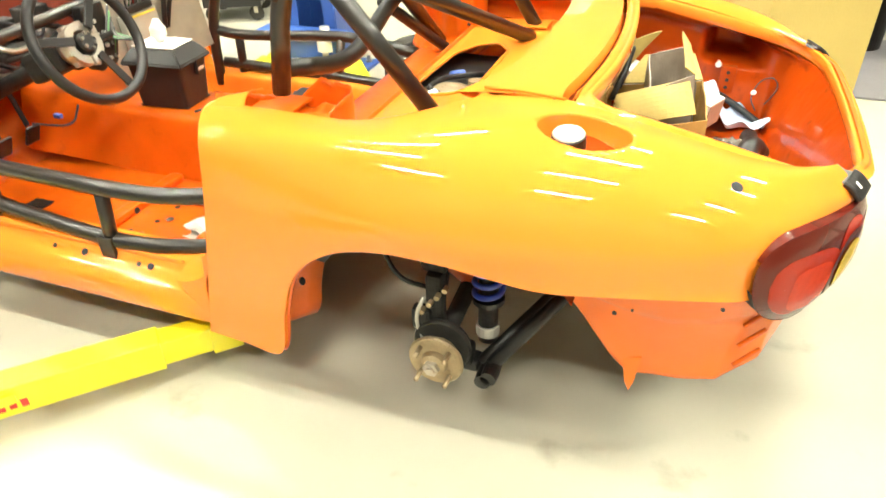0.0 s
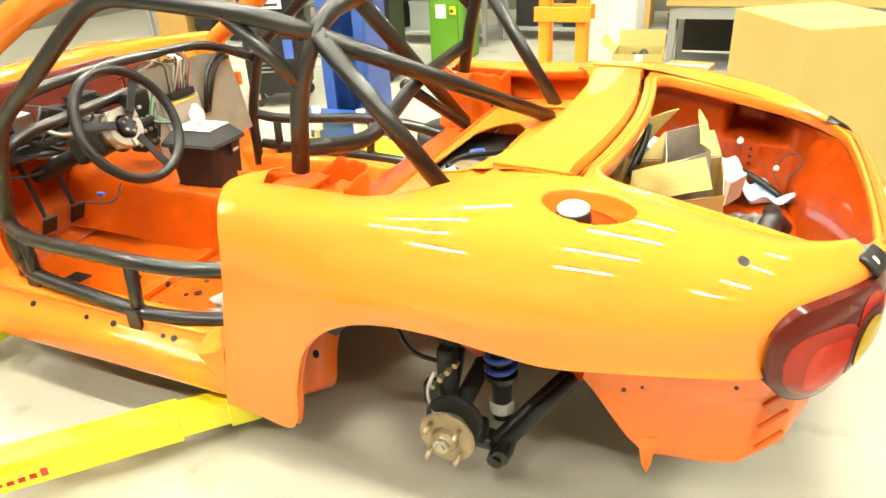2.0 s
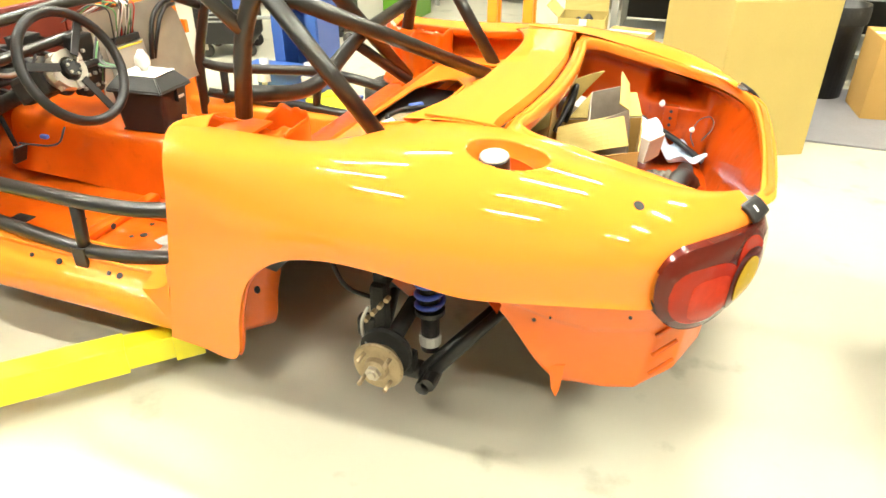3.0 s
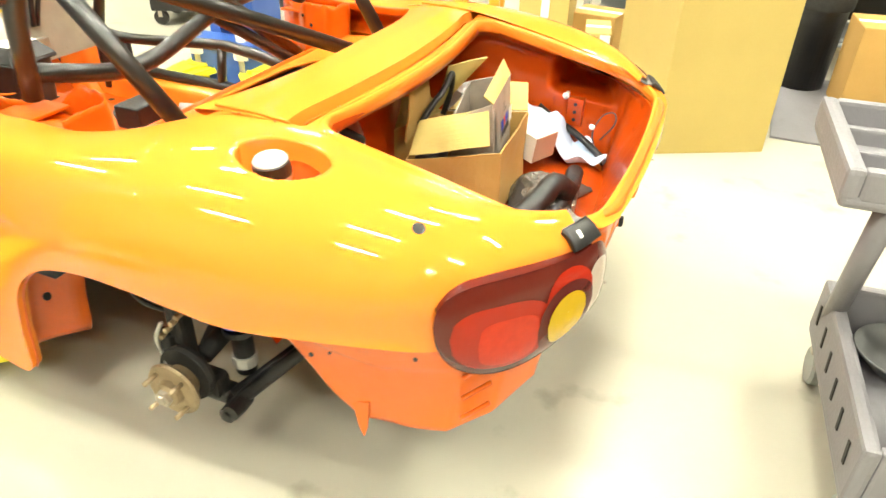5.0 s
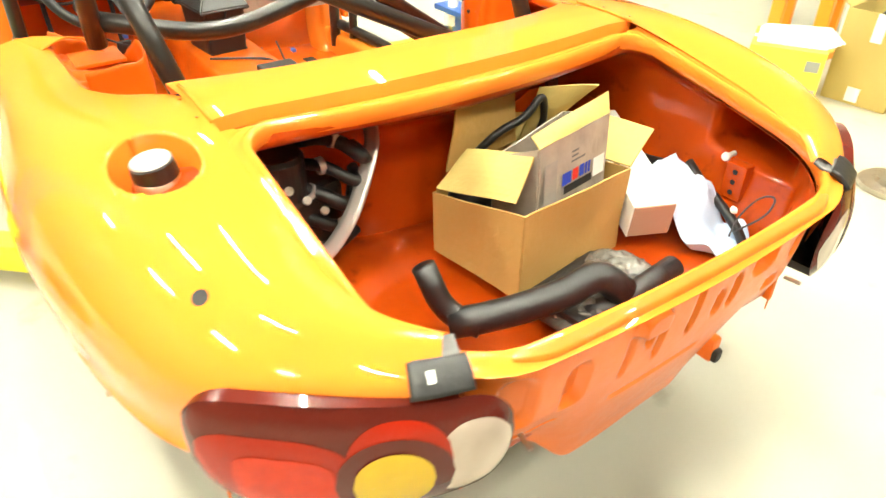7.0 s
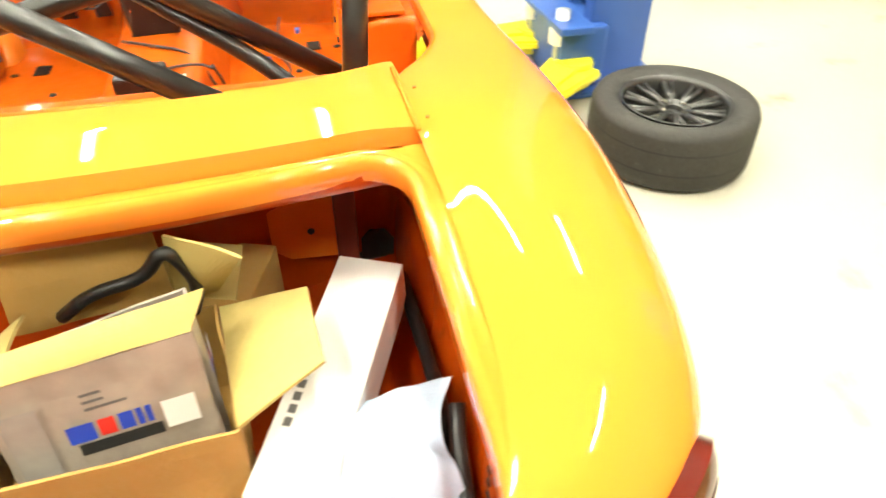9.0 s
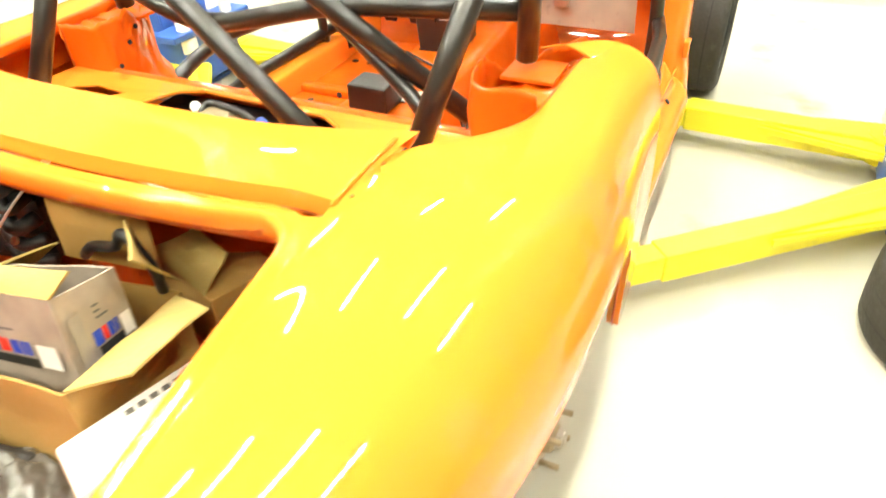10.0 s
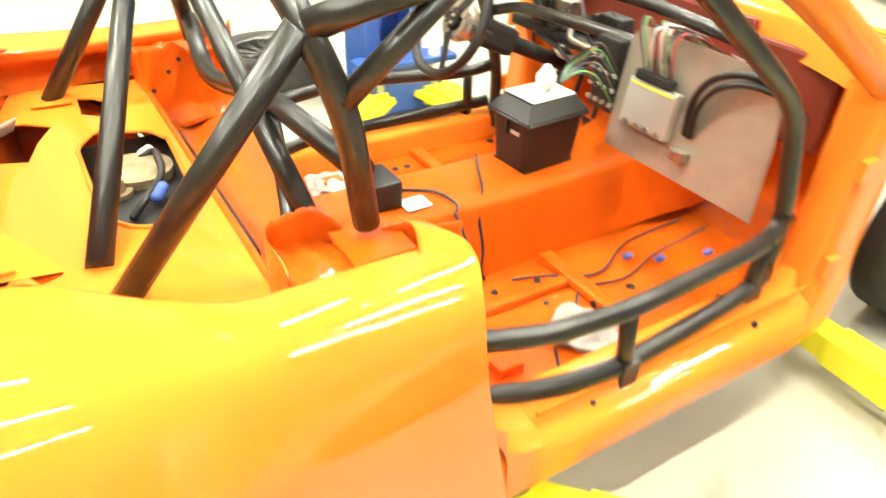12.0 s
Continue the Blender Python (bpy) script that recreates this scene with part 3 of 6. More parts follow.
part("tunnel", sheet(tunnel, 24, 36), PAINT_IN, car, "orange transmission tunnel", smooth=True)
for s in (-1, 1):
    for y0 in (0.26, 0.50):
        part("seat_rail", block((0.07, 0.05, 0.035), (-0.80, s * y0, FLOOR_Z + 0.017), None, 0.008), PAINT_IN, car)
    part("floor_rib", block((0.05, 0.42, 0.030), (-1.17, s * 0.385, FLOOR_Z + 0.014), None, 0.012), PAINT_IN, car, "orange cross rib")
    part("floor_rib", block((0.34, 0.035, 0.024), (-0.98, s * 0.30, FLOOR_Z + 0.011), None, 0.010), PAINT_IN, car)
    part("floor_slot", block((0.075, 0.05, 0.004), (-1.51, s * 0.47, FLOOR_Z + 0.002), None, 0.001), DARK, car)
    for hx, hy, r in ((-0.80, 0.38, 0.012), (-0.90, 0.44, 0.016), (-0.74, 0.30, 0.010), (-1.05, 0.52, 0.012), (-0.95, 0.24, 0.010), (-1.30, 0.40, 0.012), (-0.72, 0.46, 0.018)):
        part("floor_plug", revolve([(0, 0.006), (r * 0.7, 0.006), (r, 0.002), (r * 1.1, 0)], 14, None, Matrix.Translation((hx, s * hy, FLOOR_Z + 0.001))), BLACK if r > 0.011 else DARK, car)

    def sill(u, v, s=s):
        x = -1.72 + 1.155 * u
        prof = [(.60, .262), (.606, .335), (.625, .352), (.665, .355), (.695, .345), (.712, .318), (.742, .306), (.762, .285), (.768, .250), (.764, .218), (.745, .203), (.66, .200), (.60, .205)]
        y, z, _ = catmull([(a, b, 0) for a, b in prof], v * 12)
        rise = smoothstep(0.90, 1.0, u) * 0.05 * smoothstep(.60, .70, y)
        front = 0.02 * smoothstep(0.2, 0.0, u)
        y -= 0.085 * smoothstep(0.16, 0.0, u) * smoothstep(.64, .72, y)
        return Vector((x, s * y, z + (rise if z > 0.28 else 0) + front))
    part("sill", sheet(sill, 50, 48), PAINT, car, "orange door sill and rocker", smooth=True)
    def corner(u, v, s=s):
        a = 1.45 * u
        r = 0.135
        y = .598 + .168 * v
        edge = smoothstep(0.72, 1.0, v)
        return Vector((-.700 + r * math.sin(a) + 0.012 * edge * math.sin(a), s * y, .492 - r * math.cos(a) - 0.018 * edge * math.cos(a)))
    part("sill_corner", sheet(corner, 20, 16), PAINT, car, "rounded orange corner of the door opening", smooth=True)

    def corner_face(u, v, s=s):
        p = corner(u, 1.0)
        q = Vector((-.615 + .02 * u, s * .768, .235 + .20 * u))
        return p.lerp(q, v)
    part("sill_corner_face", sheet(corner_face, 20, 6), PAINT, car, smooth=True)
    part("sill_strip", block((0.95, 0.006, 0.012), (-1.20, s * 0.70, 0.348), None, 0.002), PAINT, car)
    for k, hx in enumerate((-0.70, -0.83, -0.87, -1.06, -1.17, -1.40) if s < 0 else (-0.87, -1.40)):
        part("sill_hole", disc(0.010 if k % 2 else 0.007, Matrix.Translation((hx, s * 0.7135, 0.3188)) @ Matrix.Rotation(radians(-45 * s), 4, "X"), 0.004, 12), DARK, car)
    for hx, hy, hr in ((-1.045, .345, .009), (-1.085, .255, .011), (-1.21, .40, .007), (-1.05, .440, .008), (-1.018, .417, .013), (-1.095, .517, .013), (-.93, .44, .011), (-1.484, .555, .014)):
        part("floor_hole", disc(hr, Matrix.Translation((hx, s * hy, FLOOR_Z + 0.0015)), 0.002, 14), DARK, car)
    part("floor_hole", disc(0.011, Matrix.Translation((-1.1445, s * 0.42, FLOOR_Z + 0.014)) @ Matrix.Rotation(radians(90), 4, "Y"), 0.003, 14), DARK, car)
    part("sill_bolt", disc(0.009, Matrix.Translation((-0.735, s * 0.655, 0.357)), 0.005, 10), STEEL, car)

    # front hinge pillar, windscreen pillar
    def hinge(u, v, s=s):
        a = 2 * math.pi * v
        z = 0.215 + 0.64 * u
        cx = -1.70 - 0.05 * u - 0.05 * (1 - u) ** 4 * 0 + 0.06 * (1 - smoothstep(0, 0.25, u))
        sq = lambda c: math.copysign(abs(c) ** 0.5, c)
        return Vector((cx + 0.085 * sq(math.cos(a)), s * (0.655 - 0.02 * u + (0.065 + 0.030 * (1 - smoothstep(0.0, 0.35, u))) * sq(math.sin(a))), z))
    part("hinge_pillar", sheet(hinge, 20, 40), PAINT, car, "orange front hinge pillar", smooth=True)
    part("hinge", block((0.05, 0.02, 0.06), (-1.64, s * 0.722, 0.42), None, 0.006), PAINT, car)
    part("hinge", block((0.05, 0.02, 0.06), (-1.66, s * 0.705, 0.68), None, 0.006), PAINT, car)
    pil = [(-1.80, s * .668, .80), (-1.70, s * .660, .865), (-1.42, s * .636, 1.045), (-1.18, s * .600, 1.185), (-1.06, s * .560, 1.235)]
    pm = tube(pil, 0.040, 0.15, 14)
    part("windscreen_pillar", pm, PAINT, car, "orange windscreen pillar", smooth=True)
part("windscreen_header", tube([(-1.06, -.57, 1.235), (-1.045, -.3, 1.255), (-1.04, 0, 1.26), (-1.045, .3, 1.255), (-1.06, .57, 1.235)], 0.026, 0.1, 12), PAINT, car, "orange windscreen header", smooth=True)


def cowl(u, v):
    y = -0.68 + 1.36 * u
    bow = 0.16 * (1 - (y / 0.68) ** 2)
    prof = [(-1.70, .80), (-1.72, .872), (-1.735, .89), (-1.78, .895), (-1.88, .885), (-1.95, .86)]
    x, z, _ = catmull([(a, b, 0) for a, b in prof], v * 5)
    return Vector((x - bow, y, z + 0.02 * (1 - (y / 0.68) ** 2)))


part("cowl", sheet(cowl, 40, 14), PAINT, car, "orange windscreen cowl", smooth=True)


def firewall(u, v):
    y = -0.64 + 1.28 * u
    prof = [(-1.74, .262), (-1.83, .32), (-1.90, .42), (-1.93, .60), (-1.93, .80), (-1.90, .88)]
    x, z, _ = catmull([(a, b, 0) for a, b in prof], v * 5)
    return Vector((x - 0.04 * math.cos(3 * y), y, z))


part("firewall", sheet(firewall, 30, 20), PAINT_IN, car, "dark orange firewall", smooth=True)

# ---- trunk interior
TRUNK_Z = 0.450


def trunk_tub(u, v):
    """Side walls of the trunk, from the gutter down to the floor."""
    path = trunk_path()
    k = u * len(path)
    i = int(k) % len(path)
    f = k - int(k)
    (x0, y0), (x1, y1) = path[i], path[(i + 1) % len(path)]
    x, y = x0 + (x1 - x0) * f, y0 + (y1 - y0) * f
    top = lid_z(x) - 0.028
    front = smoothstep(0.34, 0.28, x)
    rear = smoothstep(0.70, 0.83, x)
    narrow = 1 - 0.62 * smoothstep(0.54, 0.70, x)
    out = smoothstep(0.0, 0.12, v) * (1 - 0.2 * v)
    sy = y / max(abs(y), 1e-6)
    wide = 0.19 * narrow
    floor_in = 0.10
    if y > 0:
        pocket = smoothstep(0.49, 0.53, x) * (1 - smoothstep(0.62, 0.71, x)) * smoothstep(0.45, 0.33, v)
        wide = 0.058 + 0.185 * pocket
        floor_in = 0.03
    wide *= smoothstep(0.25, 0.46, abs(y)) * (1 - rear)
    xx = x - front * 0.245 * smoothstep(0.04, 0.30, v) - rear * 0.10 * v
    yy = y + sy * wide * out - sy * floor_in * (1 - front) * smoothstep(0.55, 1.0, v) * smoothstep(0.25, 0.46, abs(y))
    return Vector((xx, yy, top + (TRUNK_Z - top) * v + 0.012 * math.sin(9 * u + 4 * v)))


part("trunk_wall", sheet(trunk_tub, 220, 34), SHADED_TRUNK, car, "trunk side walls in orange deepened for shade", smooth=True)


def trunk_floor(u, v):
    x = 0.02 + 0.755 * u
    y = (-0.56 + 1.12 * v) * (1 - 0.36 * smoothstep(0.45, 0.775, x))
    well = smoothstep(0.30, 0.24, math.hypot(x - 0.55, (y + 0.16) * 0.9))
    rib = 0.006 * math.sin(40 * x) * (1 - well)
    return Vector((x, y, TRUNK_Z + 0.004 - 0.03 * well + rib))


part("trunk_floor", sheet(trunk_floor, 70, 90), SHADED_TRUNK, car, "trunk floor with a spare wheel well, orange deepened for shade", smooth=True)
part("trunk_rail", block((0.035, 0.72, 0.03), (0.765, 0.05, 0.445), None, 0.008), SHADED_TRUNK, car, "orange cross rail")
part("trunk_plug", revolve([(0, 0.006), (0.006, 0.005), (0.009, 0)], 12, None, Matrix.Translation((0.665, 0.398, 0.58)) @ Matrix.Rotation(radians(90), 4, "X")), WHITE, car, "white plastic plug", smooth=True)

for s in (-1, 1):
    def tub(u, v, s=s):
        r, y, _ = catmull([(0.02, .500, 0), (0.20, .498, 0), (.315, .503, 0), (.350, .520, 0), (.358, .56, 0), (.358, .745, 0)], v * 5)
        a = math.pi * (0.20 + 0.60 * u)
        return Vector((0.03 + r * math.cos(a), s * y, 0.285 + r * math.sin(a)))
    part("wheel_tub", sheet(tub, 40, 24), SHADED_TRUNK, car, "orange wheel tub bulging into the trunk", smooth=True)

# bulkhead details in the front corner of the trunk
YZ = Matrix(((0, 0, 1, 0), (1, 0, 0, 0), (0, 1, 0, 0), (0, 0, 0, 1)))
# Paler orange here paints the light that falls through the shelf holes.
bulk = part("bulkhead_pressing", outline_plate([(0.275, 0.575), (0.315, 0.545), (0.392, 0.540), (0.392, 0.665), (0.335, 0.668), (0.30, 0.650), (0.270, 0.640)], 0.004, None, Matrix.Translation((0.082, 0, 0)) @ YZ, 0.001), PAINT_LOW, car, "bulkhead pressing, the light on it put into pale orange")
part("drilled_hole", disc(0.006, Matrix.Translation((0.087, 0.352, 0.600)) @ Matrix.Rotation(radians(90), 4, "Y"), 0.002, 12), DARK, bulk)
# The strut's shade is put into its dark red colour.
part("bulkhead_strut", block((0.014, 0.036, 0.20), (0.085, 0.410, 0.580), None, 0.003), SHADED_RED, car, "bulkhead strut, its shade put into dark red")
part("bulkhead_opening", outline_plate([(0.435, 0.50), (0.492, 0.50), (0.494, 0.535), (0.478, 0.560), (0.452, 0.562), (0.436, 0.545)], 0.002, None, Matrix.Translation((0.055, 0, 0)) @ YZ, 0), DARK, car, "dark opening in the bulkhead")
tab = part("hole_tab", block((0.05, 0.030, 0.085), (0.585, 0.524, 0.575), None, 0.002), SHADED_TRUNK, car, "orange tab drilled with holes")
for k in range(3):
    part("tab_hole", disc(0.006, Matrix.Translation((0.585, 0.5085, 0.55 + 0.025 * k)) @ Matrix.Rotation(radians(90), 4, "X"), 0.002, 10), DARK, tab)

clip = part("trim_clip", revolve([(0, 0.026), (0.009, 0.024), (0.011, 0.018), (0.006, 0.014), (0.006, -0.012)], 14, None, Matrix.Translation((0.550, 0.534, 0.622)) @ Matrix.Rotation(radians(90), 4, "X")), WHITE, car, "white plastic trim clip", smooth=True)

# ---- rear panel between the lamps, stamped with slots and round pressings
STAMPS = [(-0.34, 0.60, 0.030, 0.060, 0.010), (-0.235, 0.585, 0.026, 0.055, 0.012), (-0.13, 0.59, 0.008, 0.045, 0.010), (-0.085, 0.61, 0.008, 0.020, 0.010), (-0.055, 0.60, 0.008, 0.055, 0.010),
          (0.02, 0.615, 0.008, 0.055, 0.010), (0.085, 0.60, 0.010, 0.030, 0.010), (0.125, 0.61, 0.010, 0.040, 0.010), (-0.10, 0.655, 0.034, 0.026, -0.012), (0.20, 0.645, 0.036, 0.030, 0.012),
          (0.30, 0.635, 0.010, 0.030, 0.010), (-0.02, 0.49, 0.12, 0.008, 0.008), (0.26, 0.56, 0.02, 0.02, 0.008), (-0.30, 0.47, 0.06, 0.012, 0.008)]


def rear_panel(u, v):
    y = -0.46 + 0.92 * u
    bow = 0.014 * (1 - (y / 0.46) ** 2) - 0.05 * smoothstep(0.30, 0.46, abs(y))
    prof = [(.842, .716), (.856, .712), (.858, .700), (.846, .685), (.842, .66), (.836, .60), (.824, .53), (.810, .47), (.798, .43), (.785, .39), (.770, .345), (.758, .30)]
    x, z, _ = catmull([(a, b, 0) for a, b in prof], v * 11)
    for sy, sz, a, b, d in STAMPS:
        q = (abs((y - sy) / a) ** 3 + abs((z - sz) / b) ** 3) ** (1 / 3)
        x -= 1.5 * d * (1 - smoothstep(0.80, 1.0, q))
    foot = 0.300 + 0.11 * smoothstep(0.13, 0.27, abs(y)) + 0.008 * math.sin(14 * y)
    z = 0.55 - (0.55 - z) * (0.55 - foot) / 0.25 if z < 0.55 else z
    return Vector((x + bow, y, z))


part("rear_panel", sheet(rear_panel, 180, 110), PAINT_LOW, car, "orange bare rear panel with stamped slots", smooth=True)
part("tow_eye", block((0.09, 0.028, 0.055), (0.77, 0.20, 0.405), None, 0.008), PAINT_LOW, car, "orange tow bracket")
part("tow_eye", block((0.02, 0.02, 0.03), (0.815, 0.20, 0.395), None, 0.006), DARK, car)
for s in (-1, 1):
    top = [(.265, .752, .548), (.42, .750, .562), (.55, .734, .570), (.625, .706, .572), (.685, .648, .56), (.742, .562, .545), (.788, .452, .53)]
    low = [(.285, .722, .520), (.385, .695, .372), (.455, .668, .272), (.545, .657, .281), (.636, .644, .288), (.715, .594, .336), (.765, .470, .350)]

    def valance(u, v, s=s, top=top, low=low):
        k = min(int(u * 6), 5)
        a, b = catmull(top, u * 6), Vector(low[k]).lerp(Vector(low[k + 1]), u * 6 - k)
        p = a + (b - a) * v
        p.y -= 0.012 * math.sin(math.pi * v) + 0.006 * smoothstep(0.30, 0.36, v)
        p.z += 0.008 * math.sin(20 * u) * v * (1 - u)
        return Vector((p.x, p.y * s, p.z))
    solid(part("valance", sheet(valance, 80, 26), PAINT_LOW, car, "thin orange inner valance panel", smooth=True), 0.003)
    for k in range(3):
        part("valance_louvre", tube([(.664, s * .632, .335 + .055 * k), (.712, s * .603, .372 + .055 * k)], 0.005, 0, 8), PAINT_IN, car, smooth=True)
    part("valance_tab", outline_plate([(-0.02, 0.05), (0.02, 0.06), (0.012, -0.02), (0.004, -0.045), (-0.008, -0.02)], 0.005, None,
         Matrix.Translation((0.455, s * 0.668, 0.276)) @ Matrix.Rotation(radians(90), 4, "X")), PAINT_LOW, car)
    for bx, by, bz, r in ((.407, .757, .512, .008), (.605, .723, .545, .007), (.44, .745, .518, .005)):
        part("valance_hole", disc(r * 0.6, Matrix.Translation((bx, s * by, bz)) @ Matrix.Rotation(radians(90 * -s), 4, "X"), 0.003, 12), DARK, car)
    part("bumper_bracket", block((0.06, 0.012, 0.05), (0.765, s * 0.40, 0.45), None, 0.004), PAINT_LOW, car)
    part("bumper_stud", tube([(0.835, s * 0.33, 0.54), (0.865, s * 0.335, 0.54)], 0.004, 0, 8), STEEL, car)

# ---- tail lamps wrapped round the corners
LAMP_PLAN = [(.598, .748), (.640, .731), (.700, .680), (.762, .600), (.820, .490), (.852, .385), (.864, .280)]


def lamp_plan(q):
    return catmull([(a, b, 0) for a, b in LAMP_PLAN], 1 + q * 4.2)


def lamp_edges(q):
    """Upper and lower edge of the lamp along its length q, 0 at the side, 1 next to the rear panel."""
    def round_in(x):
        return math.sqrt(max(0.0, 1 - (1 - min(1.0, max(0.0, x))) ** 2))
    top = 0.636 + 0.072 * round_in(q / 0.24) - 0.018 * smoothstep(0.3, 0.8, q)
    low = 0.636 - 0.146 * round_in(q / 0.50) + 0.022 * smoothstep(0.50, 0.90, q)
    mid = 0.600
    if q > 0.80:
        top = mid + (top - mid) * math.sqrt(max(0.0, 1 - ((q - 0.80) / 0.20) ** 2.4))
    if q > 0.84:
        low = mid + (low - mid) * math.sqrt(max(0.0, 1 - ((q - 0.84) / 0.16) ** 2.4))
    return top, low


def lamp_point(q, w, s, proud):
    p = lamp_plan(q)
    t = lamp_plan(min(1.0, q + 0.01)) - lamp_plan(max(0, q - 0.01))
    n = Vector((-t.y, t.x, 0)).normalized()
    if n.x + n.y < 0:
        n = -n
    top, low = lamp_edges(q)
    z = low + (top - low) * w
    dome = (1 - abs(2 * w - 1) ** 3) * (1 - abs(2 * q - 1) ** 8)
    p = p + n * (0.002 + 1.5 * proud * dome)
    return Vector((p.x, s * p.y, z))


def lamp_patch(q0, q1, w0, w1, s, proud, power=2.6, n=26):
    """A rounded patch of lens over the lamp."""
    def fn(u, v):
        a, b = 2 * u - 1, 2 * v - 1
        b *= (1 - abs(a) ** power) ** (1 / power)
        return lamp_point((q0 + q1) / 2 + a * (q1 - q0) / 2, (w0 + w1) / 2 + b * (w1 - w0) / 2, s, proud)
    return sheet(fn, n, n)


def lamp_normal(q):
    t = lamp_plan(min(1.0, q + 0.01)) - lamp_plan(max(0, q - 0.01))
    n = Vector((-t.y, t.x, 0)).normalized()
    return n if n.x + n.y > 0 else -n


def tail_lamp(s):
    body = part("tail_lamp", sheet(lambda u, v: lamp_point(u, v, s, 0.014), 80, 24), LENS_DARK, car, "smoked red wraparound tail lamp", smooth=True)
    def gasket(u, v):
        p, n = lamp_plan(0.02 + u * 0.80), lamp_normal(0.02 + u * 0.80)
        p = p + n * (0.004 - 0.026 * v)
        return Vector((p.x, s * p.y, lamp_edges(0.02 + u * 0.80)[0] + 0.001 + 0.002 * v))
    part("lamp_gasket", sheet(gasket, 50, 2), LENS_DARK, body, "dark red lamp edge", smooth=True)
    def skirt(u, v):
        q = 0.02 + u * 0.96
        p = lamp_plan(q) + lamp_normal(q) * (0.003 - 0.050 * v)
        return Vector((p.x, s * p.y, lamp_edges(q)[1] + 0.004 * v))
    part("lamp_housing", sheet(skirt, 50, 2), DARK, body, "black lamp housing", smooth=True)
    part("red_lens", lamp_patch(0.085, 0.560, 0.11, 0.80, s, 0.0149, 3.2), LENS_RED, body, "red lens", smooth=True)
    part("red_reflector", lamp_patch(0.22, 0.515, 0.16, 0.66, s, 0.0157, 3.4), LENS_BRIGHT, body, "brighter red reflector", smooth=True)
    part("clear_lens", lamp_patch(0.745, 0.985, 0.10, 0.84, s, 0.0149, 2.6), LENS_CLEAR, body, "clear reversing lens", smooth=True)
    part("lens_arc", lamp_patch(0.530, 0.790, 0.16, 0.92, s, 0.0153, 2.3), LENS_RED, body, "red lens round the indicator", smooth=True)
    part("lens_ring", lamp_patch(0.505, 0.795, 0.04, 0.80, s, 0.0162, 2.1), LENS_DARK, body, "dark red lens ring", smooth=True)
    part("amber_lens", lamp_patch(0.548, 0.742, 0.14, 0.70, s, 0.0176, 2.05), LENS_AMBER, body, "round amber indicator lens", smooth=True)

    def bracket(q0, q1, b0, b1, lift):
        def fn(u, v):
            q, b = q0 + (q1 - q0) * u, b0 + (b1 - b0) * v
            p = lamp_plan(q) + lamp_normal(q) * (0.010 - 0.070 * b)
            return Vector((p.x, s * p.y, 0.690 + 0.036 * b + lift + 0.010 * math.sin(math.pi * min(1, b * 1.3))))
        return sheet(fn, 14, 10)
    solid(part("lamp_bracket", bracket(0.69, 0.86, 0.0, 0.56, 0.015), BLACK, body, "dark grey plastic lamp bracket", smooth=True), 0.010)
    solid(part("bracket_tape", bracket(0.705, 0.85, 0.50, 1.02, 0.010), TAPE, body, "grey tape strip", smooth=True), 0.004)
    if s < 0:
        part("paper_tag", bracket(0.735, 0.757, 0.16, 0.34, 0.0165), PAPER, body, "small white sticker")
    return body


tail_lamp(-1)
tail_lamp(1)

# ---- roll cage
R = 0.0225


def bar(name, pts, label="", r=R, radius=0.09):
    return part(name, tube(pts, r, radius, 16), CAGE, car, label, smooth=True)


bar("main_hoop", [(-.437, -.545, .80), (-.405, -.552, 1.00), (-.362, -.540, 1.115), (-.352, -.46, 1.172), (-.350, -.25, 1.185), (-.350, .25, 1.185), (-.352, .46, 1.172), (-.362, .540, 1.115), (-.405, .552, 1.00), (-.437, .537, .80)], "black main hoop", radius=0.07)
for s in (-1, 1):
    bar("rear_brace", [(-.352, s * .528, 1.125), (-.055, s * .455, .715)], "black rear brace")
    part("foot_plate", block((0.09, 0.08, 0.006), (-.055, s * .455, .722), None, 0.002), PAINT, car)
    bar("roof_bar", [(-.360, s * .530, 1.125), (-.48, s * .570, 1.170), (-.73, s * .585, 1.200), (-.93, s * .60, 1.215), (-1.43, s * .618, .850), (-1.535, s * .620, .54), (-1.535, s * .615, .30)], "black side bar down to the floor", radius=0.10)
    bar("gusset_bar", [(-.58, s * .575, 1.185), (-.395, s * .555, 1.02)], r=0.018)
    bar("door_bar", [(-.565, s * .60, .53), (-.74, s * .672, .53), (-.86, s * .690, .535), (-.945, s * .700, .540), (-1.43, s * .655, .515), (-1.535, s * .625, .545)], "black upper door bar", radius=0.12)
    bar("door_bar", [(-.60, s * .60, .365), (-.74, s * .655, .365), (-.86, s * .680, .362), (-.975, s * .690, .365), (-1.43, s * .660, .385), (-1.51, s * .630, .40)], "black lower door bar", radius=0.12)
    for xa, xb, yy in ((-.945, -.975, .695), (-1.43, -1.43, .657)):
        part("door_bar_post", tube([(xa, s * yy, .53), (xb, s * (yy - .006), .33)], 0.019, 0, 12), CAGE, car, smooth=True)
        part("post_foot", block((0.05, 0.012, 0.075), (xb, s * (yy + 0.012), .345), None, 0.003), CAGE, car)
bar("diagonal_brace", [(-.345, -.530, 1.12), (-.045, .330, .715)], "black diagonal brace between hoop and tail")
bar("hoop_diagonal", [(-.354, -.33, 1.175), (-.417, .50, .615)], radius=0)
bar("harness_bar", [(-.435, -.530, .855), (-.405, -.33, .800), (-.40, -.20, .800), (-.425, .10, .868), (-.435, .530, .895)], "black bent harness bar", radius=0.10)
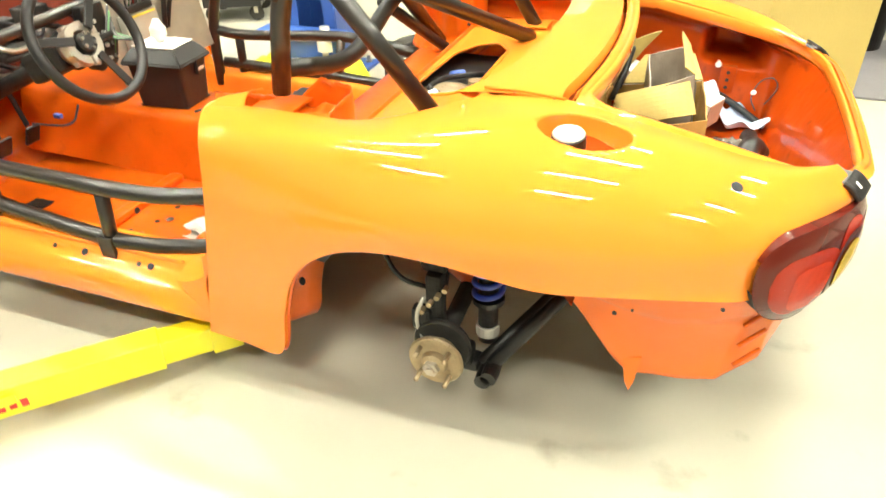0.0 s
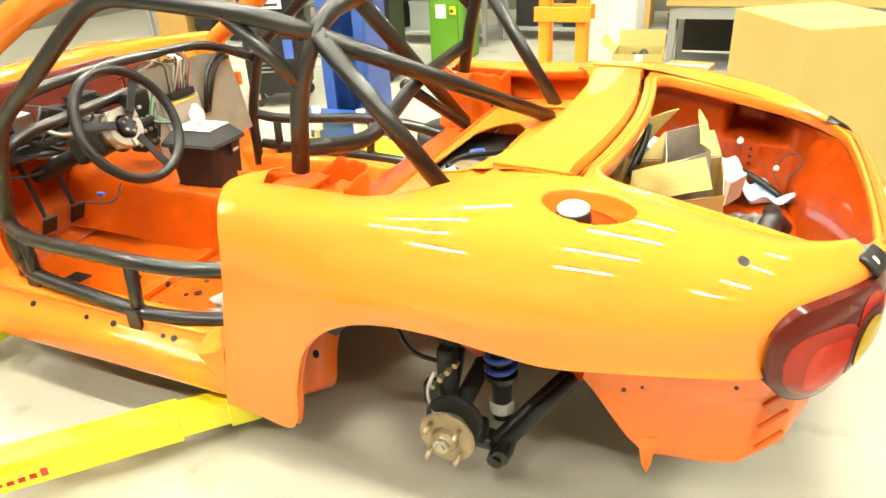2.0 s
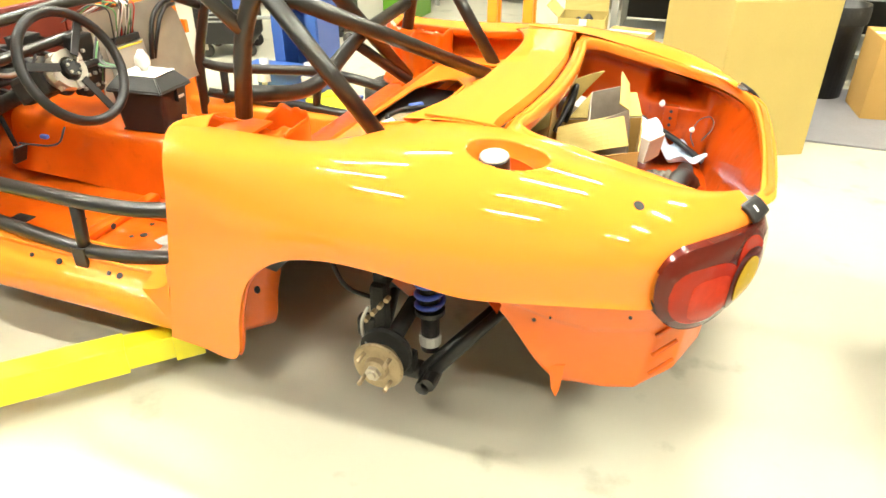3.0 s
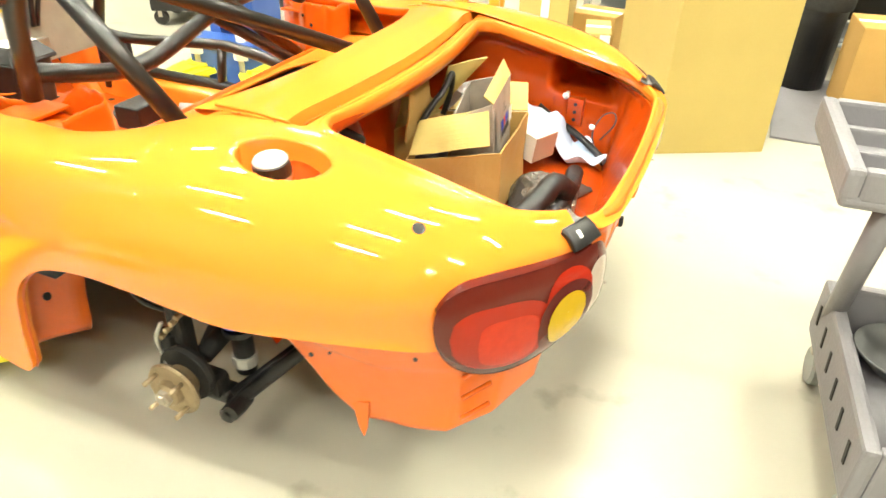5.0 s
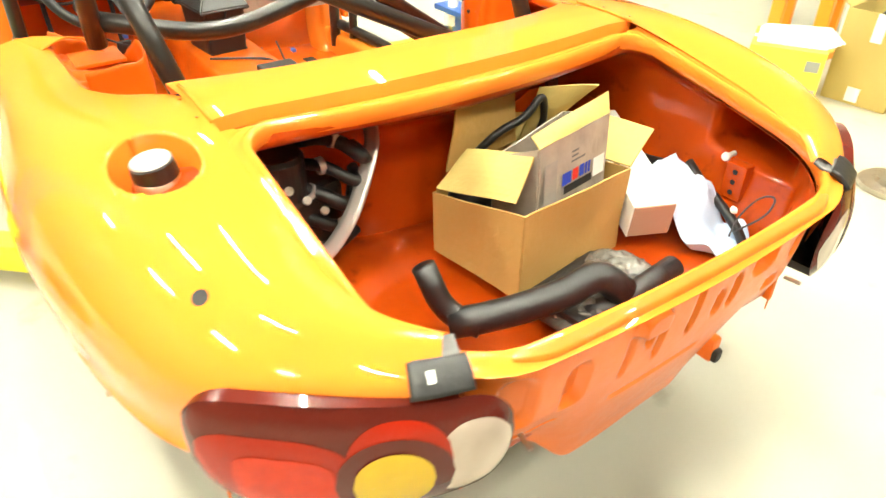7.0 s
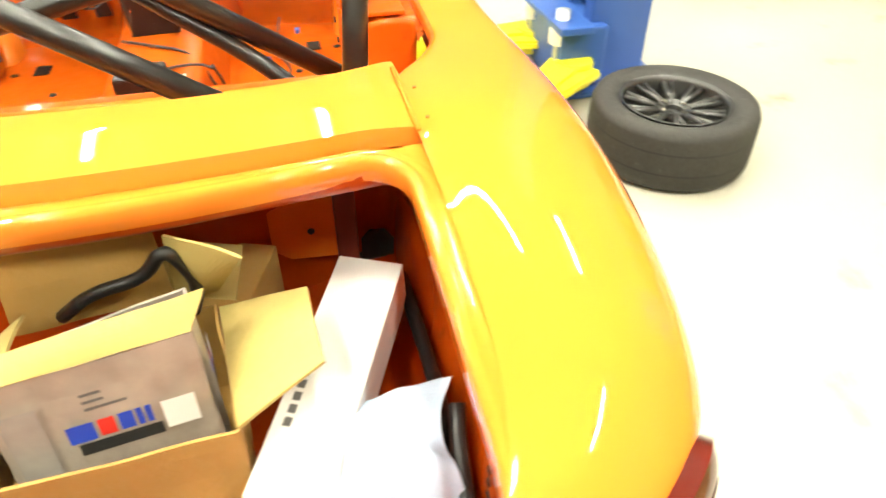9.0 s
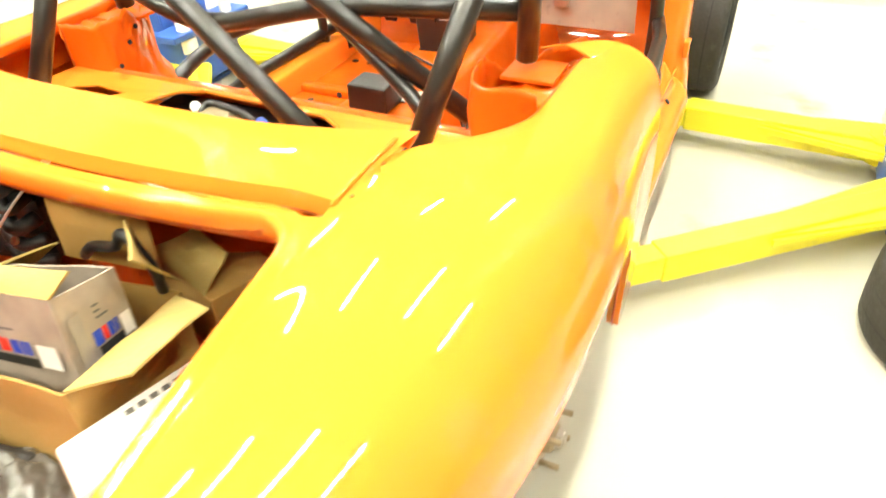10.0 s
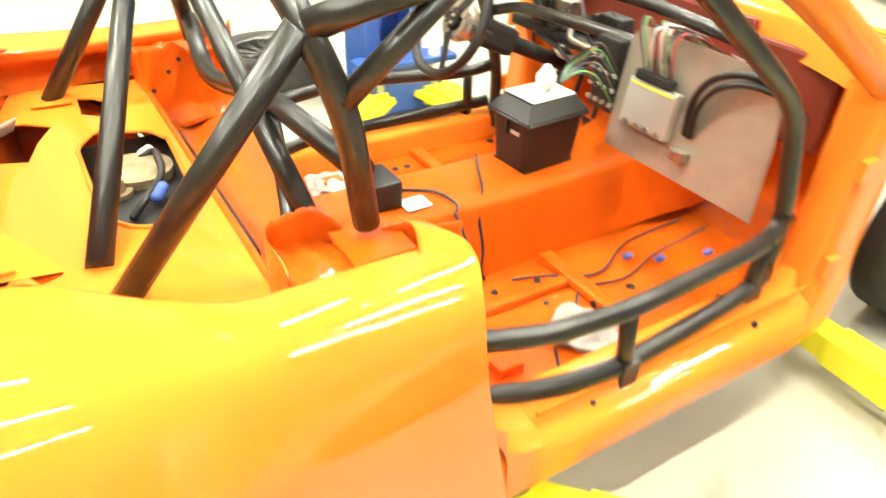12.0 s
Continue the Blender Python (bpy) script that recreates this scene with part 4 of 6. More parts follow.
bar("dash_bar", [(-1.47, -.612, .80), (-1.53, -.50, .862), (-1.56, -.40, .895), (-1.60, .0, .905), (-1.56, .40, .895), (-1.53, .50, .862), (-1.47, .612, .80)], "black upper dash bar", radius=0.08, r=0.019)
bar("dash_bar", [(-1.49, -.612, .745), (-1.53, -.50, .782), (-1.56, .0, .80), (-1.56, .12, .79)], "black lower dash bar", radius=0.08, r=0.019)
bar("tunnel_bar", [(-.44, .05, .87), (-.39, .30, .70), (-.33, .42, .60)], r=0.018)

# ---- steering wheel and column
SW = Matrix.Translation((-1.165, -.385, .815)) @ Matrix.Rotation(radians(66), 4, "Y")


def steering_wheel():
    ring = []
    bm = bmesh.new()
    n, k = 56, 12
    rows = [[bm.verts.new(((0.172 + 0.0155 * math.cos(b)) * math.cos(a), (0.172 + 0.0155 * math.cos(b)) * math.sin(a), 0.0155 * math.sin(b))) for b in (2 * math.pi * j / k for j in range(k))] for a in (2 * math.pi * i / n for i in range(n))]
    for i in range(n):
        for j in range(k):
            bm.faces.new((rows[i][j], rows[(i + 1) % n][j], rows[(i + 1) % n][(j + 1) % k], rows[i][(j + 1) % k]))
    bmesh.ops.transform(bm, matrix=SW, verts=bm.verts)
    wheel = part("steering_wheel", bm, BLACK, car, "black three spoke steering wheel", smooth=True)
    for deg in (20, 140, 255):
        m = SW @ Matrix.Rotation(radians(deg), 4, "Z")
        part("spoke", block((0.125, 0.026, 0.006), (0.105, 0, -0.006), m, 0.002), BLACK, wheel)
    part("hub_plate", revolve([(0, 0.0), (0.026, 0.0), (0.030, -0.01), (0.030, -0.03), (0, -0.03)], 24, None, SW), BLACK, wheel)
    for k in range(6):
        a = 2 * math.pi * k / 6
        part("hub_bolt", revolve([(0, 0.006), (0.005, 0.006), (0.005, 0)], 8, None, SW @ Matrix.Translation((0.022 * math.cos(a), 0.022 * math.sin(a), 0))), STEEL, wheel)
    part("steering_column", tube([SW @ Vector((0, 0, -0.03)), SW @ Vector((0, 0, -0.55))], 0.026, 0, 14), DARK, car, smooth=True)
    for k in range(9):
        a = 2 * math.pi * k / 9
        part("column_bracket", block((0.026, 0.020 + 0.006 * (k % 3), 0.022), (0.052 * math.cos(a), 0.052 * math.sin(a), -0.020 - 0.012 * (k % 3)), SW, 0.005), STEEL, car, "bare metal column bracket")
    part("column_ring", revolve([(0.038, -0.02), (0.060, -0.02), (0.062, -0.05), (0.050, -0.08), (0.034, -0.08)], 26, None, SW), STEEL, car, "bare metal column ring")
    part("column_stalk", block((0.02, 0.10, 0.03), (0.0, 0.09, -0.06), SW, 0.008), BLACK, car, "black switch stalk")
    part("column_shroud", block((0.09, 0.11, 0.16), (0.0, 0.0, -0.17), SW, 0.02), DARK, car)


steering_wheel()
for k in range(3):
    part("pedal", block((0.012, 0.055, 0.075), (0, 0, 0), Matrix.Translation((-1.70, -.50 + .12 * k, .40)) @ Matrix.Rotation(radians(25), 4, "Y"), 0.004), BLACK, car)
    part("pedal_arm", tube([(-1.71, -.50 + .12 * k, .43), (-1.78, -.50 + .12 * k, .68)], 0.009, 0, 8), DARK, car)
ped = bmesh.new()
block((0.10, 0.30, 0.10), (-1.80, -.40, .68), None, 0.02, ped)
block((0.14, 0.55, 0.04), (-1.66, -.36, .705), None, 0.012, ped)
part("pedal_box", ped, DARK, car, "dark pedal box under the dash bar")

rnd = random.Random(12)
# Added boards: their dark red stands in for the shadow below the cowl.
part("firewall_shade", block((0.03, 0.80, 0.30), (-1.83, -.20, .735), None, 0.012), SHADED_RED, car, "added dark red board standing in for shade at the firewall")
part("firewall_shade", block((0.03, 0.28, 0.26), (-1.83, .345, .715), None, 0.012), SHADED_RED, car)
for k in range(16):
    y0 = rnd.uniform(-.60, -.08)
    z0 = rnd.uniform(.62, .84)
    part("dash_loom", tube([(-1.66, y0, z0), (-1.60 + rnd.uniform(-.03, .04), y0 + rnd.uniform(.03, .10), z0 + rnd.uniform(-.05, .03)), (-1.58, y0 + .16, z0 - rnd.uniform(.0, .12)), (-1.62, y0 + .24, z0 + rnd.uniform(-.06, .04))], rnd.uniform(.004, .011), 0.04, 8), (WIRE, BLACK, WIRE, DARK)[k % 4] if k % 8 else STEEL, car, smooth=True)
for k in range(7):
    part("dash_module", block((0.06, rnd.uniform(.05, .11), rnd.uniform(.04, .08)), (-1.66 + rnd.uniform(-.03, .03), -.58 + .085 * k, .74 + rnd.uniform(-.06, .06)), None, 0.008), (BLACK, DARK, STEEL, BLACK)[k % 4], car)

# ---- aluminium panel with the engine computer and its loom
PANEL = [(-.265, .505), (.275, .505), (.262, .70), (.245, .79), (.19, .85), (.10, .868), (-.24, .868), (-.27, .82)]
pan = part("control_panel", outline_plate([(y, z) for y, z in PANEL], 0.004, None, Matrix.Translation((-1.435, 0.285, 0.0)) @ Matrix.Rotation(radians(-7), 4, "Y") @ Matrix(((0, 0, 1, 0), (1, 0, 0, 0), (0, 1, 0, 0), (0, 0, 0, 1))), 0.001), ALU, car, "bare aluminium dash panel")
M2 = Matrix.Translation((-1.435, 0.285, 0.0)) @ Matrix.Rotation(radians(-7), 4, "Y")
part("engine_computer", block((0.032, 0.175, 0.135), (0.024, -0.115, 0.670), M2, 0.006), SILVER, pan, "silver finned engine computer")
part("computer_plate", block((0.004, 0.150, 0.007), (0.042, -0.115, 0.726), M2, 0.001), YELLOW_CARD, pan)
part("computer_plug", block((0.03, 0.13, 0.028), (0.036, -0.115, 0.753), M2, 0.006), BLACK, pan, "black multi pin plug")
for k in range(4):
    part("computer_foot", disc(0.010, M2 @ Matrix.Translation((0.038, -0.175 + 0.04 * k, 0.612)) @ Matrix.Rotation(radians(90), 4, "Y"), 0.006, 10), STEEL, pan)
part("fuse_fitting", block((0.03, 0.05, 0.03), (0.02, 0.02, 0.585), M2, 0.006), STEEL, pan, "small brass coloured fitting")
rnd = random.Random(4)
for k in range(14):
    y0 = 0.12 + 0.008 * k
    col = (WIRE, PAPER, WIRE_GREEN, PAPER, WIRE, WIRE_RED, TAPE)[k % 7]
    part("loom_wire", tube([(-1.495, y0, .765), (-1.47 + 0.02 * rnd.random(), y0 + rnd.uniform(-.03, .03), .87 + 0.03 * rnd.random()), (-1.52, y0 + rnd.uniform(-.08, .08), .90), (-1.60, y0 + rnd.uniform(-.15, .15), .84)], 0.0027, 0.03, 7), col, car, smooth=True)
part("loom", tube([(-1.50, .30, .64), (-1.485, .305, .74), (-1.49, .34, .81), (-1.50, .42, .85), (-1.53, .50, .84)], 0.010, 0.05, 10), BLACK, car, "black wrapped wiring loom", smooth=True)
part("loom", tube([(-1.50, .315, .64), (-1.48, .33, .73), (-1.48, .37, .80), (-1.50, .44, .83), (-1.53, .52, .82)], 0.009, 0.05, 10), BLACK, car, smooth=True)
for k in range(7):
    y0 = -0.02 - 0.02 * k
    part("loom_wire", tube([(-1.50, .02, .60 + 0.02 * k), (-1.44, -.01, .70 + 0.02 * k), (-1.40, -.04 - .01 * k, .72), (-1.33, -.03, .70)], 0.0035, 0.04, 7), (WIRE, WIRE_GREEN, WIRE, TAPE)[k % 4], car, smooth=True)
part("relay_panel", block((0.05, 0.10, 0.22), (-1.52, -0.03, 0.70), None, 0.010), BLACK, car, "black relay panel")
for k in range(14):
    part("relay_terminal", block((0.012, 0.012, 0.012), (-1.49, -0.075 + 0.03 * (k % 4), 0.62 + 0.045 * (k // 4)), None, 0.002), SILVER, car)
wires = [[(-1.02, .22, .27), (-1.12, .26, .275), (-1.25, .33, .272), (-1.42, .24, .28), (-1.60, .28, .33)], [(-1.10, .40, .268), (-1.16, .34, .275), (-1.30, .38, .272), (-1.45, .33, .28), (-1.62, .36, .34)],
         [(-.86, .16, .50), (-.88, .18, .44), (-.90, .19, .35), (-.87, .22, .272), (-.80, .30, .27)], [(-.78, .57, .27), (-.84, .62, .30), (-.90, .58, .27), (-.95, .50, .268)],
         [(-.80, -.02, .492), (-.88, .03, .495), (-.90, .12, .492), (-.86, .16, .49)], [(-1.55, -.36, .50), (-1.50, -.25, .45), (-1.53, -.18, .50)]]
for k, w in enumerate(wires):
    part("loose_wire", tube(w, 0.004, 0.06, 7), WIRE, car, "thin dark loose wire", smooth=True)
for px, py, pz in ((-1.45, .36, .285), (-1.38, .30, .28), (-1.58, .42, .30), (-1.20, .12, .40), (-1.52, -.28, .50)):
    part("wire_plug", block((0.030, 0.016, 0.014), (px, py, pz), Matrix.Identity(4), 0.003), WIRE_BLUE, car, "small blue connector")
part("loose_wire", tube([(-1.10, -.10, .496), (-1.05, -.02, .497), (-1.00, .085, .492), (-.955, .128, .45), (-.960, .163, .36), (-.945, .174, .29), (-.955, .185, .268)], 0.0045, 0.05, 7), WIRE, car, "thin dark wire down the tunnel", smooth=True)
part("relay_box", block((0.10, 0.12, 0.075), (-.715, .0, .528), None, 0.008), BLACK, car, "black relay box on the tunnel")
part("tunnel_plate", block((0.075, 0.06, 0.004), (-.80, .06, .491), None, 0.001), PAPER, car)

# ---- rear suspension, hanging
def suspension(s):
    hub = part("wheel_hub", revolve([(0.0, 0.022), (0.022, 0.024), (0.030, 0.018), (0.034, 0.004), (0.066, 0.002), (0.070, -0.004), (0.066, -0.012), (0.045, -0.016), (0.040, -0.05), (0, -0.05)], 36, None,
               Matrix.Translation((0.015, s * 0.752, 0.258)) @ Matrix.Rotation(radians(-90 * s), 4, "X")), RUST, car, "rusty bare wheel hub with studs", smooth=False)
    part("axle_nut", revolve([(0, 0.040), (0.010, 0.040), (0.012, 0.034), (0.020, 0.034), (0.022, 0.022)], 6, None, Matrix.Translation((0.015, s * 0.752, 0.258)) @ Matrix.Rotation(radians(-90 * s), 4, "X")), STEEL, hub, "rusty axle nut")
    for k in range(4):
        a = radians(45 + 90 * k)
        c = Vector((0.015 + 0.051 * math.cos(a), s * 0.752, 0.258 + 0.051 * math.sin(a)))
        part("wheel_stud", tube([c, c + Vector((0, s * 0.040, 0))], 0.006, 0, 10), RUST, hub, smooth=True)
    up = bmesh.new()
    block((0.042, 0.045, 0.22), (-0.012, s * 0.665, 0.345), None, 0.012, up)
    block((0.11, 0.05, 0.06), (0.03, s * 0.665, 0.225), Matrix.Identity(4), 0.015, up)
    block((0.04, 0.09, 0.04), (-0.01, s * 0.62, 0.46), Matrix.Identity(4), 0.012, up)
    block((0.05, 0.035, 0.06), (-0.040, s * 0.685, 0.33), None, 0.010, up)
    revolve([(0.03, 0.012), (0.070, 0.010), (0.074, 0.0), (0.070, -0.012), (0.03, -0.012)], 30, up, Matrix.Translation((0.015, s * 0.70, 0.268)) @ Matrix.Rotation(radians(90), 4, "X"))
    for k in range(4):
        part("carrier_bolt", tube([(-0.035 + 0.02 * k, s * 0.69, 0.36 + 0.025 * k), (-0.035 + 0.02 * k, s * 0.708, 0.36 + 0.025 * k)], 0.007, 0, 8), RUST, car)
    part("brake_pipe", tube([(-0.03, s * .70, .40), (-0.045, s * .712, .36), (-0.05, s * .70, .31), (-0.03, s * .71, .28)], 0.005, 0.03, 8), SILVER, car, smooth=True)
    part("upright", up, DARK, car, "black greasy hub carrier")
    arm = bmesh.new()
    tube([(0.10, s * .66, .195), (0.30, s * .32, .33)], 0.017, 0, 10, arm)
    tube([(-0.03, s * .66, .195), (-0.10, s * .32, .32)], 0.016, 0, 10, arm)
    block((0.10, 0.05, 0.035), (0.05, s * .655, .195), Matrix.Identity(4), 0.01, arm)
    part("lower_arm", arm, BLACK, car, "black lower control arm", smooth=True)
    part("toe_link", tube([(0.13, s * .67, .205), (0.36, s * .36, .40)], 0.018, 0, 12), BLACK, car, smooth=True)
    part("upper_arm", tube([(0.0, s * .63, .47), (0.03, s * .33, .50)], 0.020, 0, 12), BLACK, car, smooth=True)
    for cx, cz in ((0.135, 0.20), (0.12, 0.185)):
        part("arm_bush", revolve([(0, 0.03), (0.02, 0.03), (0.022, 0), (0.02, -0.03), (0, -0.03)], 16, None, Matrix.Translation((cx, s * .685, cz)) @ Matrix.Rotation(radians(90), 4, "X")), BLACK, car)
    a, b = Vector((0.10, s * .60, .23)), Vector((0.10, s * .600, .545))
    damper = part("coilover", tube([a, b], 0.025, 0, 16), BLACK, car, "coilover with a dark blue spring", smooth=True)
    spring, d = [], (b - a).normalized()
    side = d.orthogonal().normalized()
    other = d.cross(side)
    for k in range(150):
        f = k / 149
        ang = 2 * math.pi * 7 * f
        spring.append(a + d * (0.13 + 0.23 * f) + 0.035 * (math.cos(ang) * side + math.sin(ang) * other))
    part("coil_spring", tube(spring, 0.0075, 0, 8), BLUE, damper, "dark blue coil spring", smooth=True)
    for f in (0.12, 0.37):
        part("spring_collar", tube([a + d * f, a + d * (f + 0.014)], 0.040, 0, 20), BLACK if f < 0.2 else SILVER, damper)
    part("damper_rod", tube([a + d * 0.02, a + d * 0.05], 0.030, 0, 16), SILVER, damper)
    part("brake_hose", tube([(-0.02, s * .66, .40), (-0.10, s * .70, .44), (-0.16, s * .66, .54), (-0.10, s * .58, .60)], 0.006, 0.06, 8), BLACK, car, smooth=True)
    part("drive_shaft", tube([(0.01, s * .64, .27), (0.02, s * .20, .34)], 0.024, 0, 14), DARK, car, smooth=True)


suspension(-1)
suspension(1)
diff = bmesh.new()
block((0.34, 0.26, 0.16), (0.06, 0, 0.27), None, 0.05, diff)
block((0.10, 0.90, 0.08), (-0.10, 0, 0.31), None, 0.03, diff)
block((0.10, 0.80, 0.06), (0.24, 0, 0.33), None, 0.03, diff)
part("rear_subframe", diff, DARK, car, "black rear subframe and differential")
under = bmesh.new()
block((1.2, 1.16, 0.02), (-1.2, 0, 0.215), None, 0.004, under)
block((0.40, 0.84, 0.02), (0.47, 0, 0.335), None, 0.004, under)
part("underbody", under, DARK, car, "dark underside of the floor")


# ---- wheels
def wheel_parts(parent, m, spokes=10):
    """Tyre and spoked rim with the axle along z."""
    tyre = revolve([(0.196, -0.088), (0.225, -0.101), (0.262, -0.104), (0.284, -0.094), (0.2925, -0.075), (0.294, -0.030), (0.2945, 0.0), (0.294, 0.030), (0.2925, 0.075), (0.284, 0.094), (0.262, 0.104), (0.225, 0.101), (0.196, 0.088), (0.190, 0.08), (0.190, -0.08), (0.196, -0.088)], 64, None, m)
    t = part("tyre", tyre, RUBBER, parent, "dusty treadless racing tyre", smooth=True)
    for r in (-0.035, 0.035):
        part("tyre_groove", revolve([(0.2948, r - 0.003), (0.2951, r), (0.2948, r + 0.003)], 64, None, m), DARK, t, smooth=True)
    rim = part("rim", revolve([(0.196, 0.094), (0.190, 0.096), (0.182, 0.080), (0.176, 0.03), (0.170, -0.02), (0.180, -0.075), (0.190, -0.096), (0.196, -0.094)], 56, None, m), RIM, parent, "dark grey spoked rim", smooth=True)
    for k in range(spokes):
        for d in (-1, 1):
            a = 2 * math.pi * (k + 0.0) / spokes
            a2 = a + d * 0.10
            p = m @ Vector((0.035 * math.cos(a), 0.035 * math.sin(a), 0.055))
            q = m @ Vector((0.178 * math.cos(a2), 0.178 * math.sin(a2), 0.074))
            part("rim_spoke", tube([p, q], 0.009, 0, 8), RIM, rim, smooth=True)
    part("rim_centre", revolve([(0.0, 0.045), (0.026, 0.045), (0.030, 0.060), (0.062, 0.066), (0.068, 0.050), (0.060, 0.03), (0, 0.03)], 32, None, m), RIM, rim, smooth=False)
    for k in range(4):
        a = 2 * math.pi * k / 4
        part("lug_hole", disc(0.009, m @ Matrix.Translation((0.048 * math.cos(a), 0.048 * math.sin(a), 0.0655)), 0.002, 10), STEEL, rim)


for s in (1, -1):
    fw = part("front_brake_disc", revolve([(0, 0.012), (0.06, 0.012), (0.065, 0), (0.128, 0), (0.128, -0.018), (0, -0.018)], 36, None, Matrix.Translation((-2.285, s * .70, .335)) @ Matrix.Rotation(radians(-90 * s), 4, "X")), STEEL, car)
    wheel_parts(car, Matrix.Translation((-2.285, s * .715, .318)) @ Matrix.Rotation(radians(-90 * s), 4, "X") @ Matrix.Rotation(0.3, 4, "Z"))

# ---- front structure without wings
for s in (-1, 1):
    def wing(u, v, s=s):
        x = -1.85 - 0.55 * u
        z = 0.56 + (0.80 - 0.03 * u - 0.56) * v
        return Vector((x, s * (0.60 - 0.03 * u - 0.12 * math.sin(math.pi * min(1, max(0, (u - 0.12) / 0.5))) * (1 - v)), z))
    solid(part("inner_wing", sheet(wing, 30, 10), PAINT_IN, car, "orange inner wing panel", smooth=True), 0.004)
    rail = bmesh.new()
    block((0.66, 0.10, 0.025), (-2.17, s * 0.585, 0.795), Matrix.Identity(4), 0.006, rail)
    block((0.22, 0.16, 0.05), (-2.28, s * 0.54, 0.825), Matrix.Identity(4), 0.02, rail)
    part("wing_rail", rail, PAINT, car, "orange top rail and shock tower")
    for k in range(4):
        part("rail_slot", block((0.07, 0.012, 0.004), (-1.96 - 0.14 * k, s * 0.60, 0.809), Matrix.Identity(4), 0.001), DARK, car)
front = bmesh.new()
block((0.06, 0.86, 0.20), (-2.80, 0, 0.60), None, 0.02, front)
part("front_panel", front, PAINT, car, "orange front cross panel")
eng = bmesh.new()
block((0.55, 0.30, 0.30), (-2.35, 0, 0.52), None, 0.04, eng)
block((0.50, 0.12, 0.10), (-2.33, 0.02, 0.72), None, 0.03, eng)
part("engine_block", eng, DARK, car, "dark engine block in the bay")

# ---------------------------------------------------------------- things in the car
def battery_box():
    box = empty("battery_box", (-1.245, -0.015, 0.487), 4)
    def case(u, v):
        a = 2 * math.pi * v
        sq = lambda c: math.copysign(abs(c) ** 0.22, c)
        k = 0.88 + 0.12 * u
        return Vector((0.108 * k * sq(math.cos(a)), 0.082 * k * sq(math.sin(a)), 0.002 + 0.150 * u))
    part("case", sheet(case, 6, 48), BLACK, box, "black ribbed battery case")
    part("case_base", block((0.19, 0.14, 0.006), (0, 0, 0.004), None, 0.002), BLACK, box)
    lid = bmesh.new()
    bottom, top = [(-.118, -.092, .148), (.118, -.092, .148), (.118, .092, .148), (-.118, .092, .148)], [(-.080, -.060, .205), (.080, -.060, .205), (.080, .060, .205), (-.080, .060, .205)]
    b, b2, t = [lid.verts.new(p) for p in bottom], [lid.verts.new((x, y, z + 0.012)) for x, y, z in bottom], [lid.verts.new(p) for p in top]
    for k in range(4):
        lid.faces.new((b[k], b[(k + 1) % 4], b2[(k + 1) % 4], b2[k]))
        lid.faces.new((b2[k], b2[(k + 1) % 4], t[(k + 1) % 4], t[k]))
    lid.faces.new(t)
    lid.faces.new(b[::-1])
    bmesh.ops.bevel(lid, geom=lid.edges, offset=0.004, segments=2, affect="EDGES")
    part("lid", lid, BLACK, box, "black bevelled lid")
    part("label_plate", block((0.160, 0.120, 0.003), (0, 0, 0.2075), None, 0.001), PAPER, box, "white printed instruction label")
    part("label_print", block((0.075, 0.10, 0.001), (-0.03, 0, 0.2098), None, 0.0), PAPER, box, "white printed label")
    for s in (-1, 1):
        part("strap", block((0.02, 0.004, 0.05), (0.11 * s, 0.0, 0.13), None, 0.002), BLACK, box)
        part("latch", block((0.004, 0.035, 0.01), (0.109 * s, 0.03, 0.118), None, 0.001), SILVER, box)
    return tagged(box, "black plastic battery box standing on the tunnel", "battery box")


battery_box()
filt = part("fuel_filter", revolve([(0, 0.075), (0.010, 0.074), (0.014, 0.066), (0.020, 0.055), (0.027, 0.046), (0.027, 0.020), (0.016, 0.012), (0.012, 0.0), (0, 0)], 24), WHITE, None, smooth=True)
filt.matrix_world = pose(-1.255, -0.01, 0.6975, 0, 0, 0)
tagged(filt, "small white plastic cap standing on the battery box", "cap")
rag = bmesh.new()
for k in range(3):
    rnd2 = random.Random(k)
    def crumple(u, v, k=k, rnd2=rnd2):
        x, y = (u - 0.5) * (0.16 - 0.03 * k), (v - 0.5) * 0.13
        h = noise.noise(Vector((x * 22 + 5 * k, y * 22, k))) * 0.02 + 0.012
        return Vector((x + 0.02 * k, y + 0.03 * k, 0.006 + max(0.0, h) + 0.008 * k))
    sheet(crumple, 22, 18, rag)
bag = part("plastic_bag", rag, BAG, None, smooth=True)
bag.matrix_world = pose(-1.04, 0.47, FLOOR_Z, 0, 0, 30)
tagged(bag, "crumpled clear white plastic bag on the floor pan", "bag")
copy_thing(bag, pose(-0.78, -0.50, FLOOR_Z, 0, 0, 80))


# ---- trunk contents
def flap(w, d, m, parent, mat=CARD_LIGHT):
    one = block((w, d, 0.004), (0, d / 2, 0), None, 0.001)
    bmesh.ops.subdivide_edges(one, edges=[e for e in one.edges if e.calc_length() > 0.05], cuts=3, use_grid_fill=True)
    for v in one.verts:
        v.co.z += 0.05 * (v.co.y / d) ** 2 * d + 0.004 * noise.noise(v.co * 30)
    f = part("flap", one, mat, parent, "pale bent cardboard flap")
    f.matrix_basis = m
    return f


